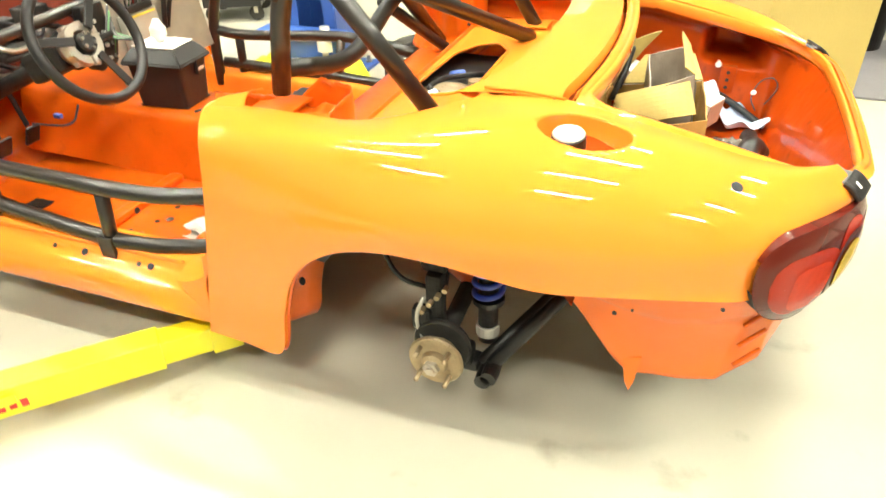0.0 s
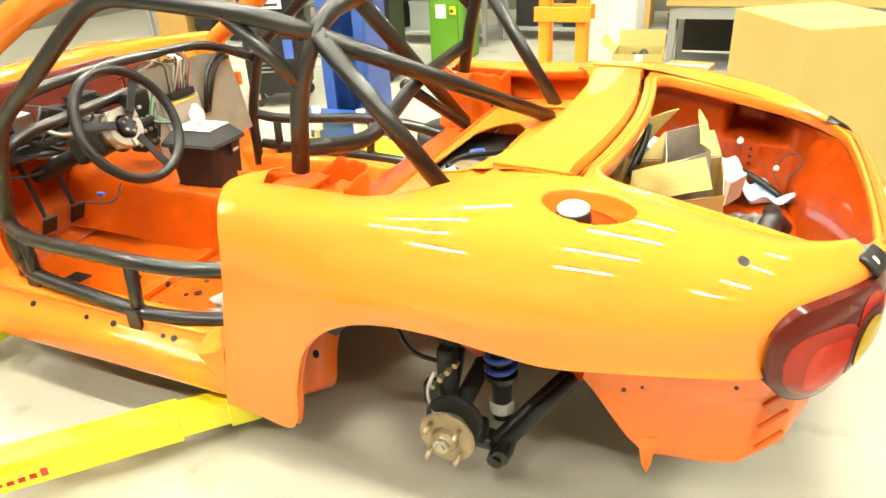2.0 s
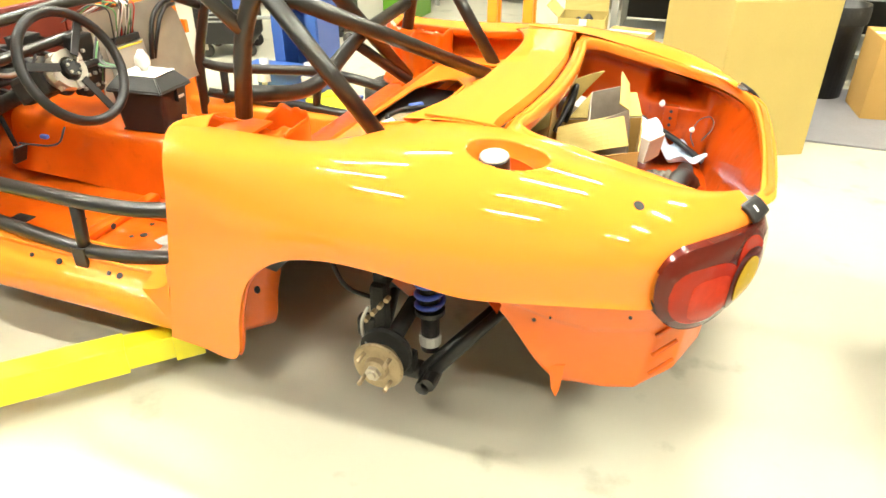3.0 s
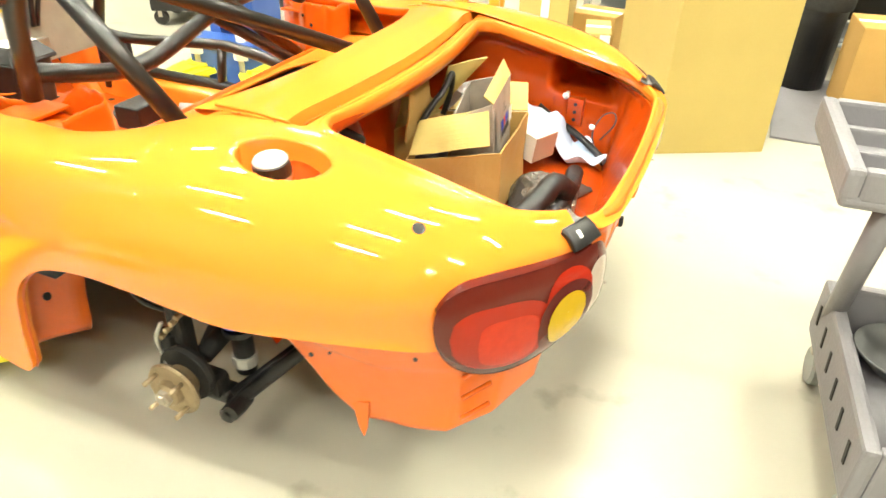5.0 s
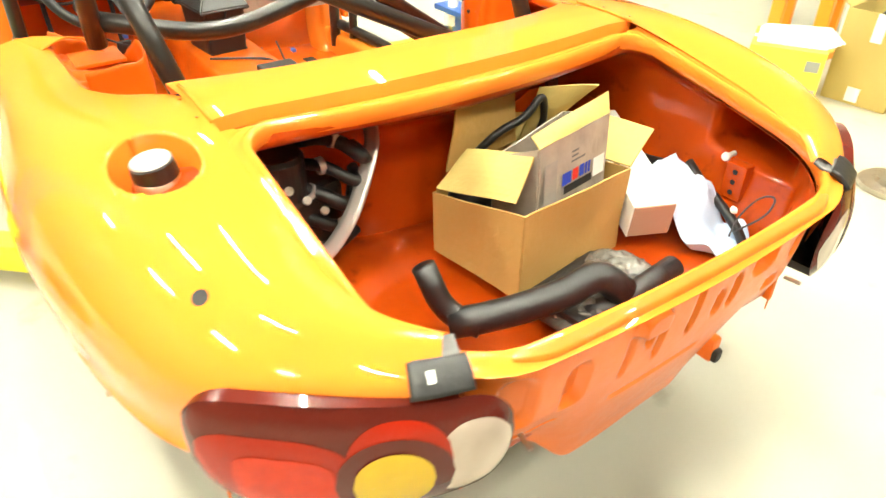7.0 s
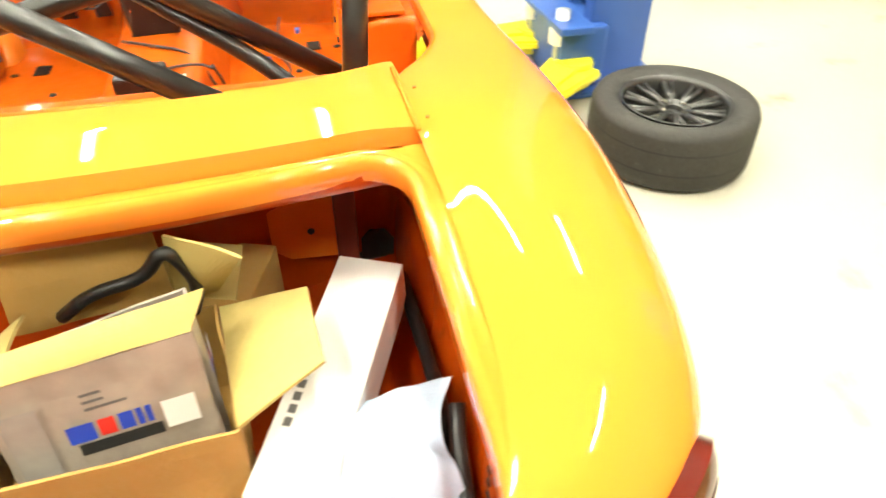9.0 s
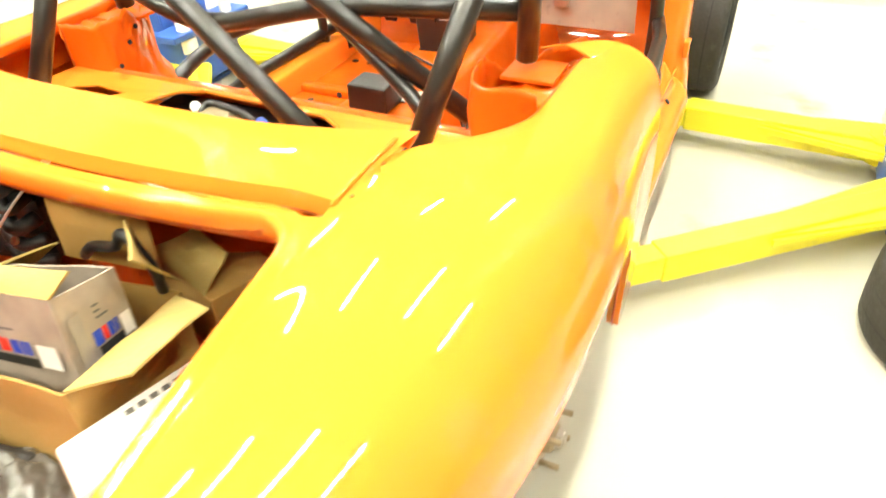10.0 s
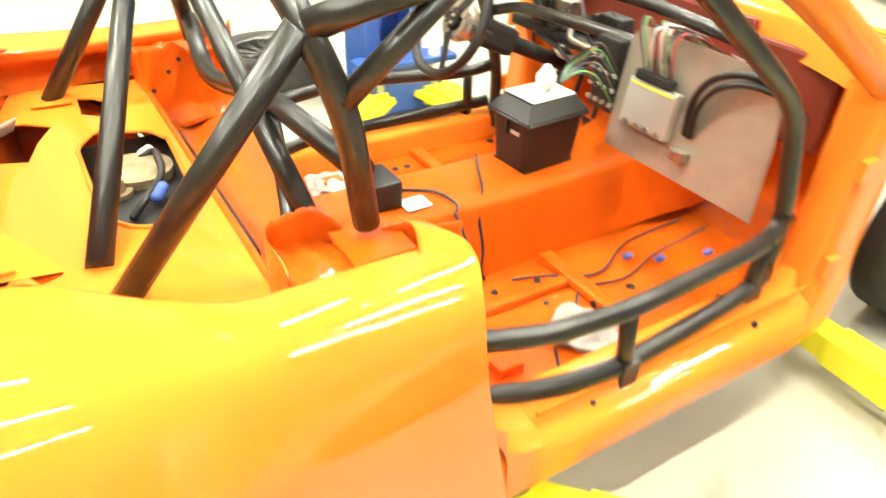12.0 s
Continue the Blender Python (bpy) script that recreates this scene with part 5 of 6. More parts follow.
def bent(corners, bulge=0.008, seed=0.0):
    """A cardboard panel between four corners, slightly bowed."""
    a, b, c, d = [Vector(p) for p in corners]
    n = (b - a).cross(d - a).normalized()
    def fn(u, v):
        p = a.lerp(b, u).lerp(d.lerp(c, u), v)
        return p + n * (bulge * math.sin(math.pi * u) * math.sin(math.pi * v) + 0.004 * noise.noise(p * 14 + Vector((seed, 0, 0))))
    return sheet(fn, 12, 8)


def panel(name, corners, mat, parent, label="", bulge=0.008, seed=0.0):
    return solid(part(name, bent(corners, bulge, seed), mat, parent, label), 0.004, 0.0)


FL, FR, BR, BL = Vector((.531, -.067, .658)), Vector((.506, .240, .656)), Vector((.262, .208, .628)), Vector((.287, -.101, .606))


def carton():
    c = empty("oil_carton", (0.40, 0.07, TRUNK_Z + 0.012))
    inv = c.matrix_world.inverted()
    low = lambda p, k=0.985: Vector((.397 + (p.x - .397) * k, .07 + (p.y - .07) * k, TRUNK_Z + 0.013))
    for i, (a, b) in enumerate(((FL, FR), (FR, BR), (BR, BL), (BL, FL))):
        panel("side", [inv @ q for q in (low(a), low(b), b, a)], CARD, c, "brown corrugated cardboard side", 0.010 if i == 1 else -0.006, i)
    panel("bottom", [inv @ low(q, 0.97) for q in (FL, FR, BR, BL)], CARD, c, "", 0.0)
    # top flaps: one bent up over the near end, one standing at the back, one hanging out to the side, a small one behind
    panel("flap", [inv @ Vector(q) for q in ((.294, -.099, .618), (.500, -.066, .672), (.467, .007, .741), (.285, -.013, .680))], CARD_LIGHT, c, "pale bent cardboard flap", 0.010, 5)
    # The standing flap takes the darker CARD to paint the shade on it.
    panel("flap", [inv @ Vector(q) for q in ((.262, -.050, .628), (.245, .155, .640), (.233, .150, .777), (.262, -.026, .786))], CARD, c, "upright cardboard flap", 0.004, 6)
    panel("flap", [inv @ Vector(q) for q in ((.506, .242, .658), (.275, .214, .634), (.325, .335, .690), (.471, .344, .702))], CARD_LIGHT, c, "pale bent cardboard flap", -0.008, 7)
    panel("flap", [inv @ Vector(q) for q in ((.250, .160, .640), (.255, .215, .650), (.365, .270, .785), (.285, .175, .775))], CARD_LIGHT, c, "small torn cardboard flap", 0.008, 8)
    return tagged(c, "open brown cardboard carton with bent flaps in the trunk", "carton")


def printed_carton():
    """A grey printed carton standing in the big one, its bright print on two faces."""
    p = empty("printed_carton", (0.39, 0.10, TRUNK_Z + 0.018))
    inv = p.matrix_world.inverted()
    z0 = TRUNK_Z + 0.02
    a, b, c, d = (.500, .002), (.474, .214), (.350, .196), (.376, -.014)
    ta, tb = Vector((.478, .004, .752)), Vector((.452, .212, .766))
    bottom = [Vector((*q, z0)) for q in (a, b, c, d)]
    top = [ta, tb, Vector((.345, .194, .735)), Vector((.372, -.012, .700))]
    for i in range(4):
        j = (i + 1) % 4
        panel("side", [inv @ q for q in (bottom[i], bottom[j], top[j], top[i])], OIL, p, "grey printed cardboard side", 0.005, 10 + i)
    panel("flap", [inv @ q for q in (ta + Vector((.002, 0, .001)), tb + Vector((.002, 0, .001)), Vector((.425, .232, .798)), Vector((.452, .006, .768)))], CARD_LIGHT, p, "pale folded cardboard edge", 0.003, 15)
    def print_on(i, u0, u1, v0, v1, mat, name="print_bar"):
        j = (i + 1) % 4
        q = lambda u, v: bottom[i].lerp(bottom[j], u).lerp(top[i].lerp(top[j], u), v)
        n = (bottom[j] - bottom[i]).cross(top[i] - bottom[i]).normalized()
        if n.dot(bottom[i] - Vector((.425, .10, z0))) < 0:
            n = -n
        fn = lambda u, v: inv @ (q(u0 + (u1 - u0) * u, v0 + (v1 - v0) * v) + n * 0.0085)
        part(name, sheet(fn, 2, 2), mat, p)
    for i, w in ((0, 1.0), (1, 1.0)):
        for k, (u0, u1, mat) in enumerate(((.30, .43, INK_BLUE), (.45, .53, INK_RED), (.55, .62, INK_BLUE), (.635, .665, INK_BLUE), (.68, .71, INK_BLUE))):
            print_on(i, u0, u1, 0.660 if k else 0.655, 0.745, mat)
        print_on(i, .33, .74, .585, .645, INK_BLACK)
        print_on(i, .76, .93, .60, .74, PAPER, "print_patch")
        for v in (.80, .835, .87):
            print_on(i, .42, .62 - 0.1 * (v > .82), v, v + .014, TAPE)
        print_on(i, .04, .22, .30, .88, SMUDGE, "print_patch")
    return tagged(p, "grey printed carton standing inside the open carton", "carton")


carton()
printed_carton()
jug = empty("oil_bottle", (0.322, -0.020, TRUNK_Z + 0.018), 5)
part("bottle", block((0.075, 0.11, 0.14), (0, 0, 0.07), None, 0.022), BLACK, jug, "dark plastic bottle", smooth=True)
part("cap", revolve([(0, 0.024), (0.016, 0.022), (0.018, 0.0)], 16, None, Matrix.Translation((0.0, 0.02, 0.141))), PAPER, jug)
tagged(jug, "dark plastic oil bottle in the open carton", "bottle")
inner = empty("small_carton", (0.15, 0.17, TRUNK_Z + 0.012), 70)
part("body", block((0.22, 0.13, 0.15), (0, 0, 0.075), None, 0.003), CARD, inner, "brown cardboard")
flap(0.18, 0.08, Matrix.Translation((0, -0.065, 0.15)) @ Matrix.Rotation(radians(40), 4, "X"), inner)
tagged(inner, "opened brown cardboard carton behind the oil carton", "carton")
cable = part("battery_cable", tube([(0.27, 0.02, .655), (0.285, 0.07, .700), (0.29, 0.14, .715), (0.30, 0.175, .770), (0.285, 0.20, .690), (0.27, 0.18, .63)], 0.009, 0.05, 8), BLACK, None, smooth=True)
tagged(cable, "black cable looped over the carton's back", "cable")
white = empty("white_box")
white.matrix_world = Matrix.Translation((0.396, 0.353, 0.612)) @ Matrix.Rotation(radians(-25.2), 4, "Z") @ Matrix.Rotation(radians(8.5), 4, "Y")
part("sleeve", block((0.372, 0.098, 0.085), (0, 0, -0.0425), None, 0.003), PAPER, white, "glossy white cardboard sleeve")
part("end_panel", block((0.003, 0.092, 0.079), (0.1870, 0, -0.0425), None, 0.001), PINK, white, "bare brown end panel")
for k in range(7):
    part("print_bar", block((0.012, 0.010, 0.0008), (-0.02 + 0.018 * k, -0.030, 0.0004), None, 0), TAPE, white)
tagged(white, "long white cardboard box leaning on the wheel tub", "box")


def cloth():
    bm = bmesh.new()
    def fn(u, v):
        x, y = (u - 0.5) * 0.125 * (1 + 0.2 * math.sin(4 * v)), (v - 0.5) * 0.29
        fold = 0.014 * math.sin(44 * x + 6 * v) + 0.036 * noise.noise(Vector((x * 20, y * 16, 3)))
        lift = 0.112 * smoothstep(0.62, 0.40, v) + 0.012
        return Vector((x + 0.03 * math.sin(6 * v), y + 0.016 * math.sin(30 * x), max(0.004, lift + fold * (0.5 + v))))
    sheet(fn, 60, 90, bm)
    ob = solid(part("shop_cloth", bm, CLOTH, None, smooth=True), 0.002)
    ob.matrix_world = pose(0.575, 0.415, TRUNK_Z + 0.012, 0, 0, -100)
    return tagged(ob, "crumpled white and pale blue shop cloth over a box", "cloth")


cloth()
hose = part("intake_hose", tube([(0.53, -0.235, 0.485), (0.575, -0.16, 0.50), (0.64, -0.055, 0.545), (0.655, 0.01, 0.575), (0.685, 0.055, 0.530)], 0.029, 0.06, 20, None, False), BLACK, None, smooth=True)
solid(hose, 0.004)
tagged(hose, "black moulded plastic intake elbow", "hose")
hose2 = part("intake_pipe", tube([(0.665, -0.02, 0.490), (0.680, 0.10, 0.505), (0.665, 0.225, 0.505)], 0.025, 0.05, 20), BLACK, None, smooth=True)
tagged(hose2, "black moulded plastic intake pipe", "hose")
hose3 = part("rubber_elbow", tube([(0.57, -0.19, 0.485), (0.51, -0.232, 0.50), (0.472, -0.252, 0.590)], 0.023, 0.05, 16), BLACK, None, smooth=True)
tagged(hose3, "small black rubber elbow", "hose")
air = empty("air_box", (0.61, 0.04, TRUNK_Z + 0.006), 8)
part("lower_shell", block((0.15, 0.22, 0.035), (0, 0, 0.018), None, 0.018), BLACK, air)
part("upper_shell", block((0.14, 0.21, 0.018), (0, 0, 0.044), None, 0.010), BLACK, air)
for k in range(4):
    part("clip", block((0.008, 0.03, 0.03), (0.097, -0.09 + 0.06 * k, 0.045), None, 0.002), STEEL, air)
tagged(air, "dusty black plastic air box under the hoses", "air box")
wrap = part("plastic_film", sheet(lambda u, v: Vector((0.615 + 0.19 * (u - 0.5) + 0.02 * math.sin(7 * v), 0.075 + 0.30 * (v - 0.5), TRUNK_Z + 0.058 * (1 - (2 * abs(u - 0.5)) ** 3) * (1 - 0.7 * (2 * abs(v - 0.5)) ** 4) + 0.008 + 0.014 * abs(noise.noise(Vector((u * 5, v * 7, 1)))) + 0.010 * noise.noise(Vector((u * 14, v * 18, 4))))), 50, 70), FILM, None, smooth=True)
solid(wrap, 0.002)
tagged(wrap, "crumpled grey plastic film over dark parts in the trunk", "plastic film")
strap = part("rubber_strap", tube([(0.20, 0.478, 0.575), (0.28, 0.486, 0.548), (0.36, 0.488, 0.545), (0.43, 0.485, 0.562), (0.495, 0.478, 0.545), (0.515, 0.482, 0.468)], 0.011, 0.06, 10), BLACK, None, smooth=True)
tagged(strap, "thick black rubber hose along the trunk side", "hose")
part("wire_loop", tube([(0.70, 0.36, 0.56), (0.735, 0.40, 0.60), (0.72, 0.45, 0.62), (0.68, 0.46, 0.60), (0.66, 0.43, 0.55), (0.68, 0.38, 0.53)], 0.0022, 0.03, 6), WIRE, car, "thin loose wire in the trunk corner", smooth=True)
strap2 = part("rubber_hose", tube([(0.470, 0.500, 0.580), (0.520, 0.490, 0.552), (0.583, 0.486, 0.525), (0.640, 0.478, 0.495), (0.690, 0.445, 0.474), (0.715, 0.400, 0.470)], 0.011, 0.06, 10), BLACK, None, smooth=True)
tagged(strap2, "black rubber hose along the trunk side wall", "hose")
def pump_bracket():
    thing = empty("bracket_assembly", (0.15, -0.30, TRUNK_Z + 0.010))
    line = rounded([(-0.12, 0.02, 0.285), (-0.04, 0.13, 0.295), (0.03, 0.125, 0.26), (0.075, 0.075, 0.20), (0.105, 0.02, 0.13), (0.11, -0.05, 0.06), (0.06, -0.14, 0.02)], 0.05)
    bm = bmesh.new()
    rows = []
    for k, p in enumerate(line):
        d = (line[min(k + 1, len(line) - 1)] - line[max(k - 1, 0)]).normalized()
        out = d.cross(Vector((0.5, -0.75, 0.4))).normalized()
        rows.append([bm.verts.new(p + out * w) for w in (-0.016, -0.006, 0.006, 0.016)])
    for a, b in zip(rows[:-1], rows[1:]):
        for k in range(3):
            bm.faces.new((a[k], a[k + 1], b[k + 1], b[k]))
    solid(part("strip", bm, SILVER, thing, "bright bent metal strip", smooth=True), 0.005)
    part("motor_body", block((0.12, 0.16, 0.15), (-0.03, -0.03, 0.10), Matrix.Rotation(0.3, 4, "Z"), 0.02), BLACK, thing, "black plastic motor body")
    part("motor_drum", revolve([(0, 0.09), (0.05, 0.09), (0.056, 0.08), (0.056, 0.0), (0, 0)], 26, None, Matrix.Translation((0.0, -0.08, 0.17))), BLACK, thing, smooth=False)
    rr = random.Random(8)
    for k in range(5):
        z = 0.05 + 0.05 * k
        part("hose_stub", tube([(-0.05, -0.12 + 0.02 * k, z), (0.03, -0.09 + 0.03 * k, z + 0.03), (0.05 + 0.01 * k, 0.0 + 0.02 * k, z - 0.02), (0.03, 0.07, z)], 0.012 + 0.002 * (k % 3), 0.05, 12), BLACK, thing, smooth=True)
        part("clamp", revolve([(0.014, 0.006), (0.018, 0.006), (0.018, -0.006), (0.014, -0.006)], 18, None, Matrix.Translation((0.03, -0.09 + 0.03 * k, z + 0.022)) @ Matrix.Rotation(rr.uniform(0.6, 1.6), 4, "X")), SILVER, thing, "bright hose clamp")
        part("clamp_bolt", disc(0.009, Matrix.Translation((0.06, -0.12 + 0.035 * k, 0.24 - 0.035 * k)) @ Matrix.Rotation(rr.uniform(0.4, 1.4), 4, "Y"), 0.008, 8), STEEL, thing)
    return tagged(thing, "black hoses and bright metal bracket in the trunk corner", "bracket")


pump_bracket()


# ---------------------------------------------------------------- the lift
def lift_column(s):
    col = empty("lift_column", (-1.60, s * 1.68, 0.0))
    pr = bmesh.new()
    block((0.30, 0.012, 3.2), (0, s * 0.13, 1.61), None, 0.003, pr)
    for k in (-1, 1):
        block((0.012, 0.25, 3.2), (0.15 * k, s * 0.01, 1.61), None, 0.003, pr)
        block((0.07, 0.012, 3.2), (0.115 * k, -s * 0.115, 1.61), None, 0.003, pr)
    part("post", pr, LIFT_BLUE, col, "blue folded steel lift post")
    part("base_plate", block((0.50, 0.46, 0.02), (0, 0, 0.011), None, 0.004), LIFT_BLUE, col)
    for k in range(4):
        part("anchor_bolt", revolve([(0, 0.04), (0.012, 0.04), (0.012, 0.012), (0.02, 0.012), (0.02, 0)], 12, None, Matrix.Translation((0.2 * (1 if k % 2 else -1), 0.17 * (1 if k > 1 else -1), 0.021))), STEEL, col)
    car_bm = bmesh.new()
    block((0.40, 0.20, 0.24), (0, -s * 0.16, 0.16), None, 0.012, car_bm)
    block((0.52, 0.14, 0.03), (0, -s * 0.22, 0.29), None, 0.006, car_bm)
    part("carriage", car_bm, LIFT_BLUE, col, "blue lift carriage")
    for k in (-1, 1):
        part("arm_pin", tube([(0.15 * k, -s * 0.24, 0.02), (0.15 * k, -s * 0.24, 0.34)], 0.028, 0, 16), SILVER, col, smooth=True)
        part("arm_lock", revolve([(0, 0.06), (0.045, 0.06), (0.05, 0.05), (0.05, 0.0), (0, 0)], 24, None, Matrix.Translation((0.15 * k, -s * 0.24, 0.21))), WHITE, col, "pale round arm lock", smooth=False)
    return tagged(col, "blue two post lift column bolted to the floor", "lift column", "lift columns")


def lift_arm(root, tip, wide, label, lettered=False):
    root, tip = Vector(root), Vector(tip)
    d = tip - root
    length = d.length
    arm = empty("lift_arm")
    arm.matrix_world = Matrix.Translation(root) @ Matrix.Rotation(math.atan2(d.y, d.x), 4, "Z")
    z0, tall, reach = 0.108, 0.092, length * 0.82
    one = block((reach, wide, tall), (reach / 2, 0, z0), None, 0.005)
    part("outer_beam", one, LIFT_YELLOW, arm, "yellow box section arm")
    # webs that spread towards the pivot
    for k in (-1, 1):
        web = outline_plate([(0.0, k * wide * 0.5), (length * 0.50, k * wide * 0.5), (0.0, k * wide * 1.25)][::k], 0.012, None, Matrix.Translation((0, 0, z0 + 0.02)))
        part("gusset", web, LIFT_YELLOW, arm)
        rib = tube([(length * 0.50, k * wide * 0.52, z0 + 0.012), (0.0, k * wide * 1.22, z0 + 0.012)], 0.014, 0, 4)
        part("gusset_rib", rib, LIFT_YELLOW, arm)
    part("pivot_eye", revolve([(0, 0.05), (0.07, 0.05), (0.075, 0.04), (0.075, -0.04), (0.07, -0.05), (0, -0.05)], 28, None, Matrix.Translation((0, 0, z0))), LIFT_YELLOW, arm)
    part("sliding_beam", block((length * 0.24, wide * 0.86, tall * 0.84), (length * 0.85, 0, z0 + 0.001), None, 0.004), LIFT_YELLOW, arm)
    # open fork at the tip that carries the pad
    for k in (-1, 1):
        part("pad_fork", block((0.085, 0.010, tall), (length - 0.03, k * wide * 0.46, z0 + 0.002), None, 0.003), LIFT_YELLOW, arm)
    part("fork_plate", block((0.085, wide * 0.80, 0.010), (length - 0.03, 0, z0 - tall * 0.30), None, 0.003), LIFT_YELLOW, arm)
    pad = bmesh.new()
    revolve([(0, 0.008), (0.048, 0.008), (0.052, 0.0), (0.052, -0.02), (0.030, -0.022), (0.030, -0.09), (0, -0.09)], 28, pad, Matrix.Translation((length - 0.02, 0, 0.196)))
    part("lift_pad", pad, BLACK, arm, "black rubber lifting pad")
    if lettered:
        for k in range(11):
            for sgn in (-1, 1):
                x = length * 0.26 + 0.027 * k + (0.012 if k > 3 else 0)
                part("print_bar", block((0.017, 0.0012, 0.026 if k % 3 else 0.022), (x, sgn * (wide * 0.5 + 0.0004), z0 - 0.012), None, 0), INK_RED, arm)
    return tagged(arm, label, "lift arm", "lift arms")


lift_column(1)
lift_column(-1)
lift_arm((-1.39, 1.485, 0), (-.668, .680, 0), 0.085, "yellow lift arm reaching under the rear of the sill")
lift_arm((-1.76, 1.44, 0), (-1.80, .600, 0), 0.100, "yellow lift arm reaching under the front of the sill")
lift_arm((-1.43, -1.46, 0), (-.650, -.652, 0), 0.085, "yellow lift arm with red lettering under the sill", True)
lift_arm((-1.76, -1.44, 0), (-1.80, -.600, 0), 0.100, "yellow lift arm reaching under the front of the sill")

# ---------------------------------------------------------------- loose wheels and the rest of the workshop
def loose_wheel(x, y, rz):
    w = empty("wheel", (x, y, 0.1125), rz)
    wheel_parts(w, Matrix.Diagonal((0.965, 0.965, 1.08, 1.0)))
    return tagged(w, "racing wheel with dark spoked rim lying flat on the floor", "wheel", "loose wheels")


spare = loose_wheel(-0.885, 1.64, 15)
copy_thing(spare, pose(-1.15, -2.15, 0.1125, 0, 0, 50))


def big_box():
    b = empty("cardboard_box", (0.764, 1.639, 0), 28.2)
    w, d, h = 0.549, 0.70, 0.785
    part("front_side", block((w, 0.006, h), (w / 2, 0, h / 2 + 0.001), None, 0.002), CARD_LIGHT, b)
    part("back_side", block((w, 0.006, h), (w / 2, d, h / 2 + 0.001), None, 0.002), CARD_LIGHT, b)
    for x in (0.003, w - 0.003):
        part("end_side", block((0.006, d - 0.008, h), (x, d / 2, h / 2 + 0.001), None, 0.002), CARD_LIGHT, b)
    part("top", block((w, d + 0.006, 0.005), (w / 2, d / 2, h + 0.004), None, 0.001), CARD_LIGHT, b)
    return tagged(b, "tall pale brown cardboard box standing on the floor", "box")


big_box()


def open_box(x, y, w, d, h, rz, label, z=0.0, lid=True, mat=CARD):
    b = empty("carton", (x, y, z), rz)
    for size, at in (((w, 0.006, h), (0, -d / 2, h / 2)), ((w, 0.006, h), (0, d / 2, h / 2)), ((0.006, d - 0.008, h), (-w / 2 + 0.003, 0, h / 2)), ((0.006, d - 0.008, h), (w / 2 - 0.003, 0, h / 2))):
        part("side", block(size, (at[0], at[1], at[2] + 0.001), None, 0.002), mat, b)
    part("bottom", block((w - 0.01, d - 0.01, 0.004), (0, 0, 0.004), None, 0), mat, b)
    if lid:
        part("top", block((w, d + 0.006, 0.005), (0, 0, h + 0.004), None, 0.001), mat, b)
        part("tape", block((w * 0.98, 0.05, 0.001), (0, 0, h + 0.0075), None, 0), PAPER, b, "strip of pale tape")
    return tagged(b, label, "carton", "cartons")


scrap = open_box(-0.135, 2.85, 0.31, 0.30, 0.44, 4, "open brown carton holding dark parts on the floor", 0.0, False, CARD_LIGHT)
flap(0.30, 0.10, Matrix.Translation((0, 0.150, 0.441)) @ Matrix.Rotation(radians(72), 4, "X"), scrap)
flap(0.28, 0.11, Matrix.Translation((-0.153, 0, 0.441)) @ Matrix.Rotation(radians(90), 4, "Z") @ Matrix.Rotation(radians(38), 4, "X"), scrap)
part("tape_patch", block((0.05, 0.002, 0.13), (0.01, -0.1545, 0.375), None, 0), PAPER, scrap, "pale tape over the front seam")
part("tape_patch", block((0.06, 0.002, 0.07), (-0.01, -0.1545, 0.05), None, 0), PAPER, scrap)
rag = part("dark_bundle", sheet(lambda u, v: Vector((-0.135 + 0.26 * (u - 0.5), 2.85 + 0.25 * (v - 0.5), 0.34 + 0.05 * math.sin(9 * u + 3 * v) * math.cos(7 * v) + 0.04 * math.sin(math.pi * u))), 24, 24), BLACK, None, smooth=True)
solid(rag, 0.03)
tagged(rag, "crumpled black bundle lying in an open carton", "bundle")
side_box = open_box(0.235, 2.66, 0.15, 0.32, 0.30, 12, "pale cardboard carton with a taped edge standing on the floor", 0.0, True, CARD_LIGHT)
part("corner_tape", block((0.06, 0.002, 0.12), (0.04, -0.1645, 0.24), None, 0), PAPER, side_box)
open_box(0.16, 3.06, 0.30, 0.26, 0.30, -8, "closed brown carton in front of the bench")
open_box(1.80, 2.79, 0.42, 0.34, 0.46, 6, "closed brown carton standing on a grey mat", 0.013)
yellow = open_box(-0.427, 2.530, 0.34, 0.34, 0.27, 28, "yellow printed carton with white papers on top", 0.0, True, YELLOW_CARD)
for k in range(3):
    part("print_bar", block((0.13 - 0.02 * k, 0.002, 0.012), (-0.08, -0.1745, 0.16 - 0.03 * k), None, 0), GREY, yellow)
part("print_patch", block((0.06, 0.002, 0.05), (0.12, -0.1745, 0.21), None, 0), GREY, yellow)
part("dark_print", block((0.325, 0.002, 0.09), (0, -0.1745, 0.055), None, 0), SMUDGE, yellow, "dark printed band")
pap = empty("paper_stack", (-0.430, 2.545, 0.2805), 30)
for k in range(5):
    part("booklet", block((0.31, 0.27, 0.005), (0, 0, 0.005 * k), Matrix.Translation((0.012 * k, 0.006 * k, 0)) @ Matrix.Rotation(0.05 * k, 4, "Z"), 0.001), PAPER, pap)
tagged(pap, "white papers lying on a yellow carton", "papers")
rotor = part("brake_rotor", revolve([(0.03, 0.028), (0.065, 0.028), (0.068, 0.010), (0.128, 0.010), (0.128, -0.010), (0.068, -0.012), (0.03, -0.012), (0.03, 0.028)], 44), STEEL, None, smooth=False)
rotor.matrix_world = pose(0.415, 2.01, 0.013)
tagged(rotor, "rusty brake rotor lying on the floor", "brake rotor")
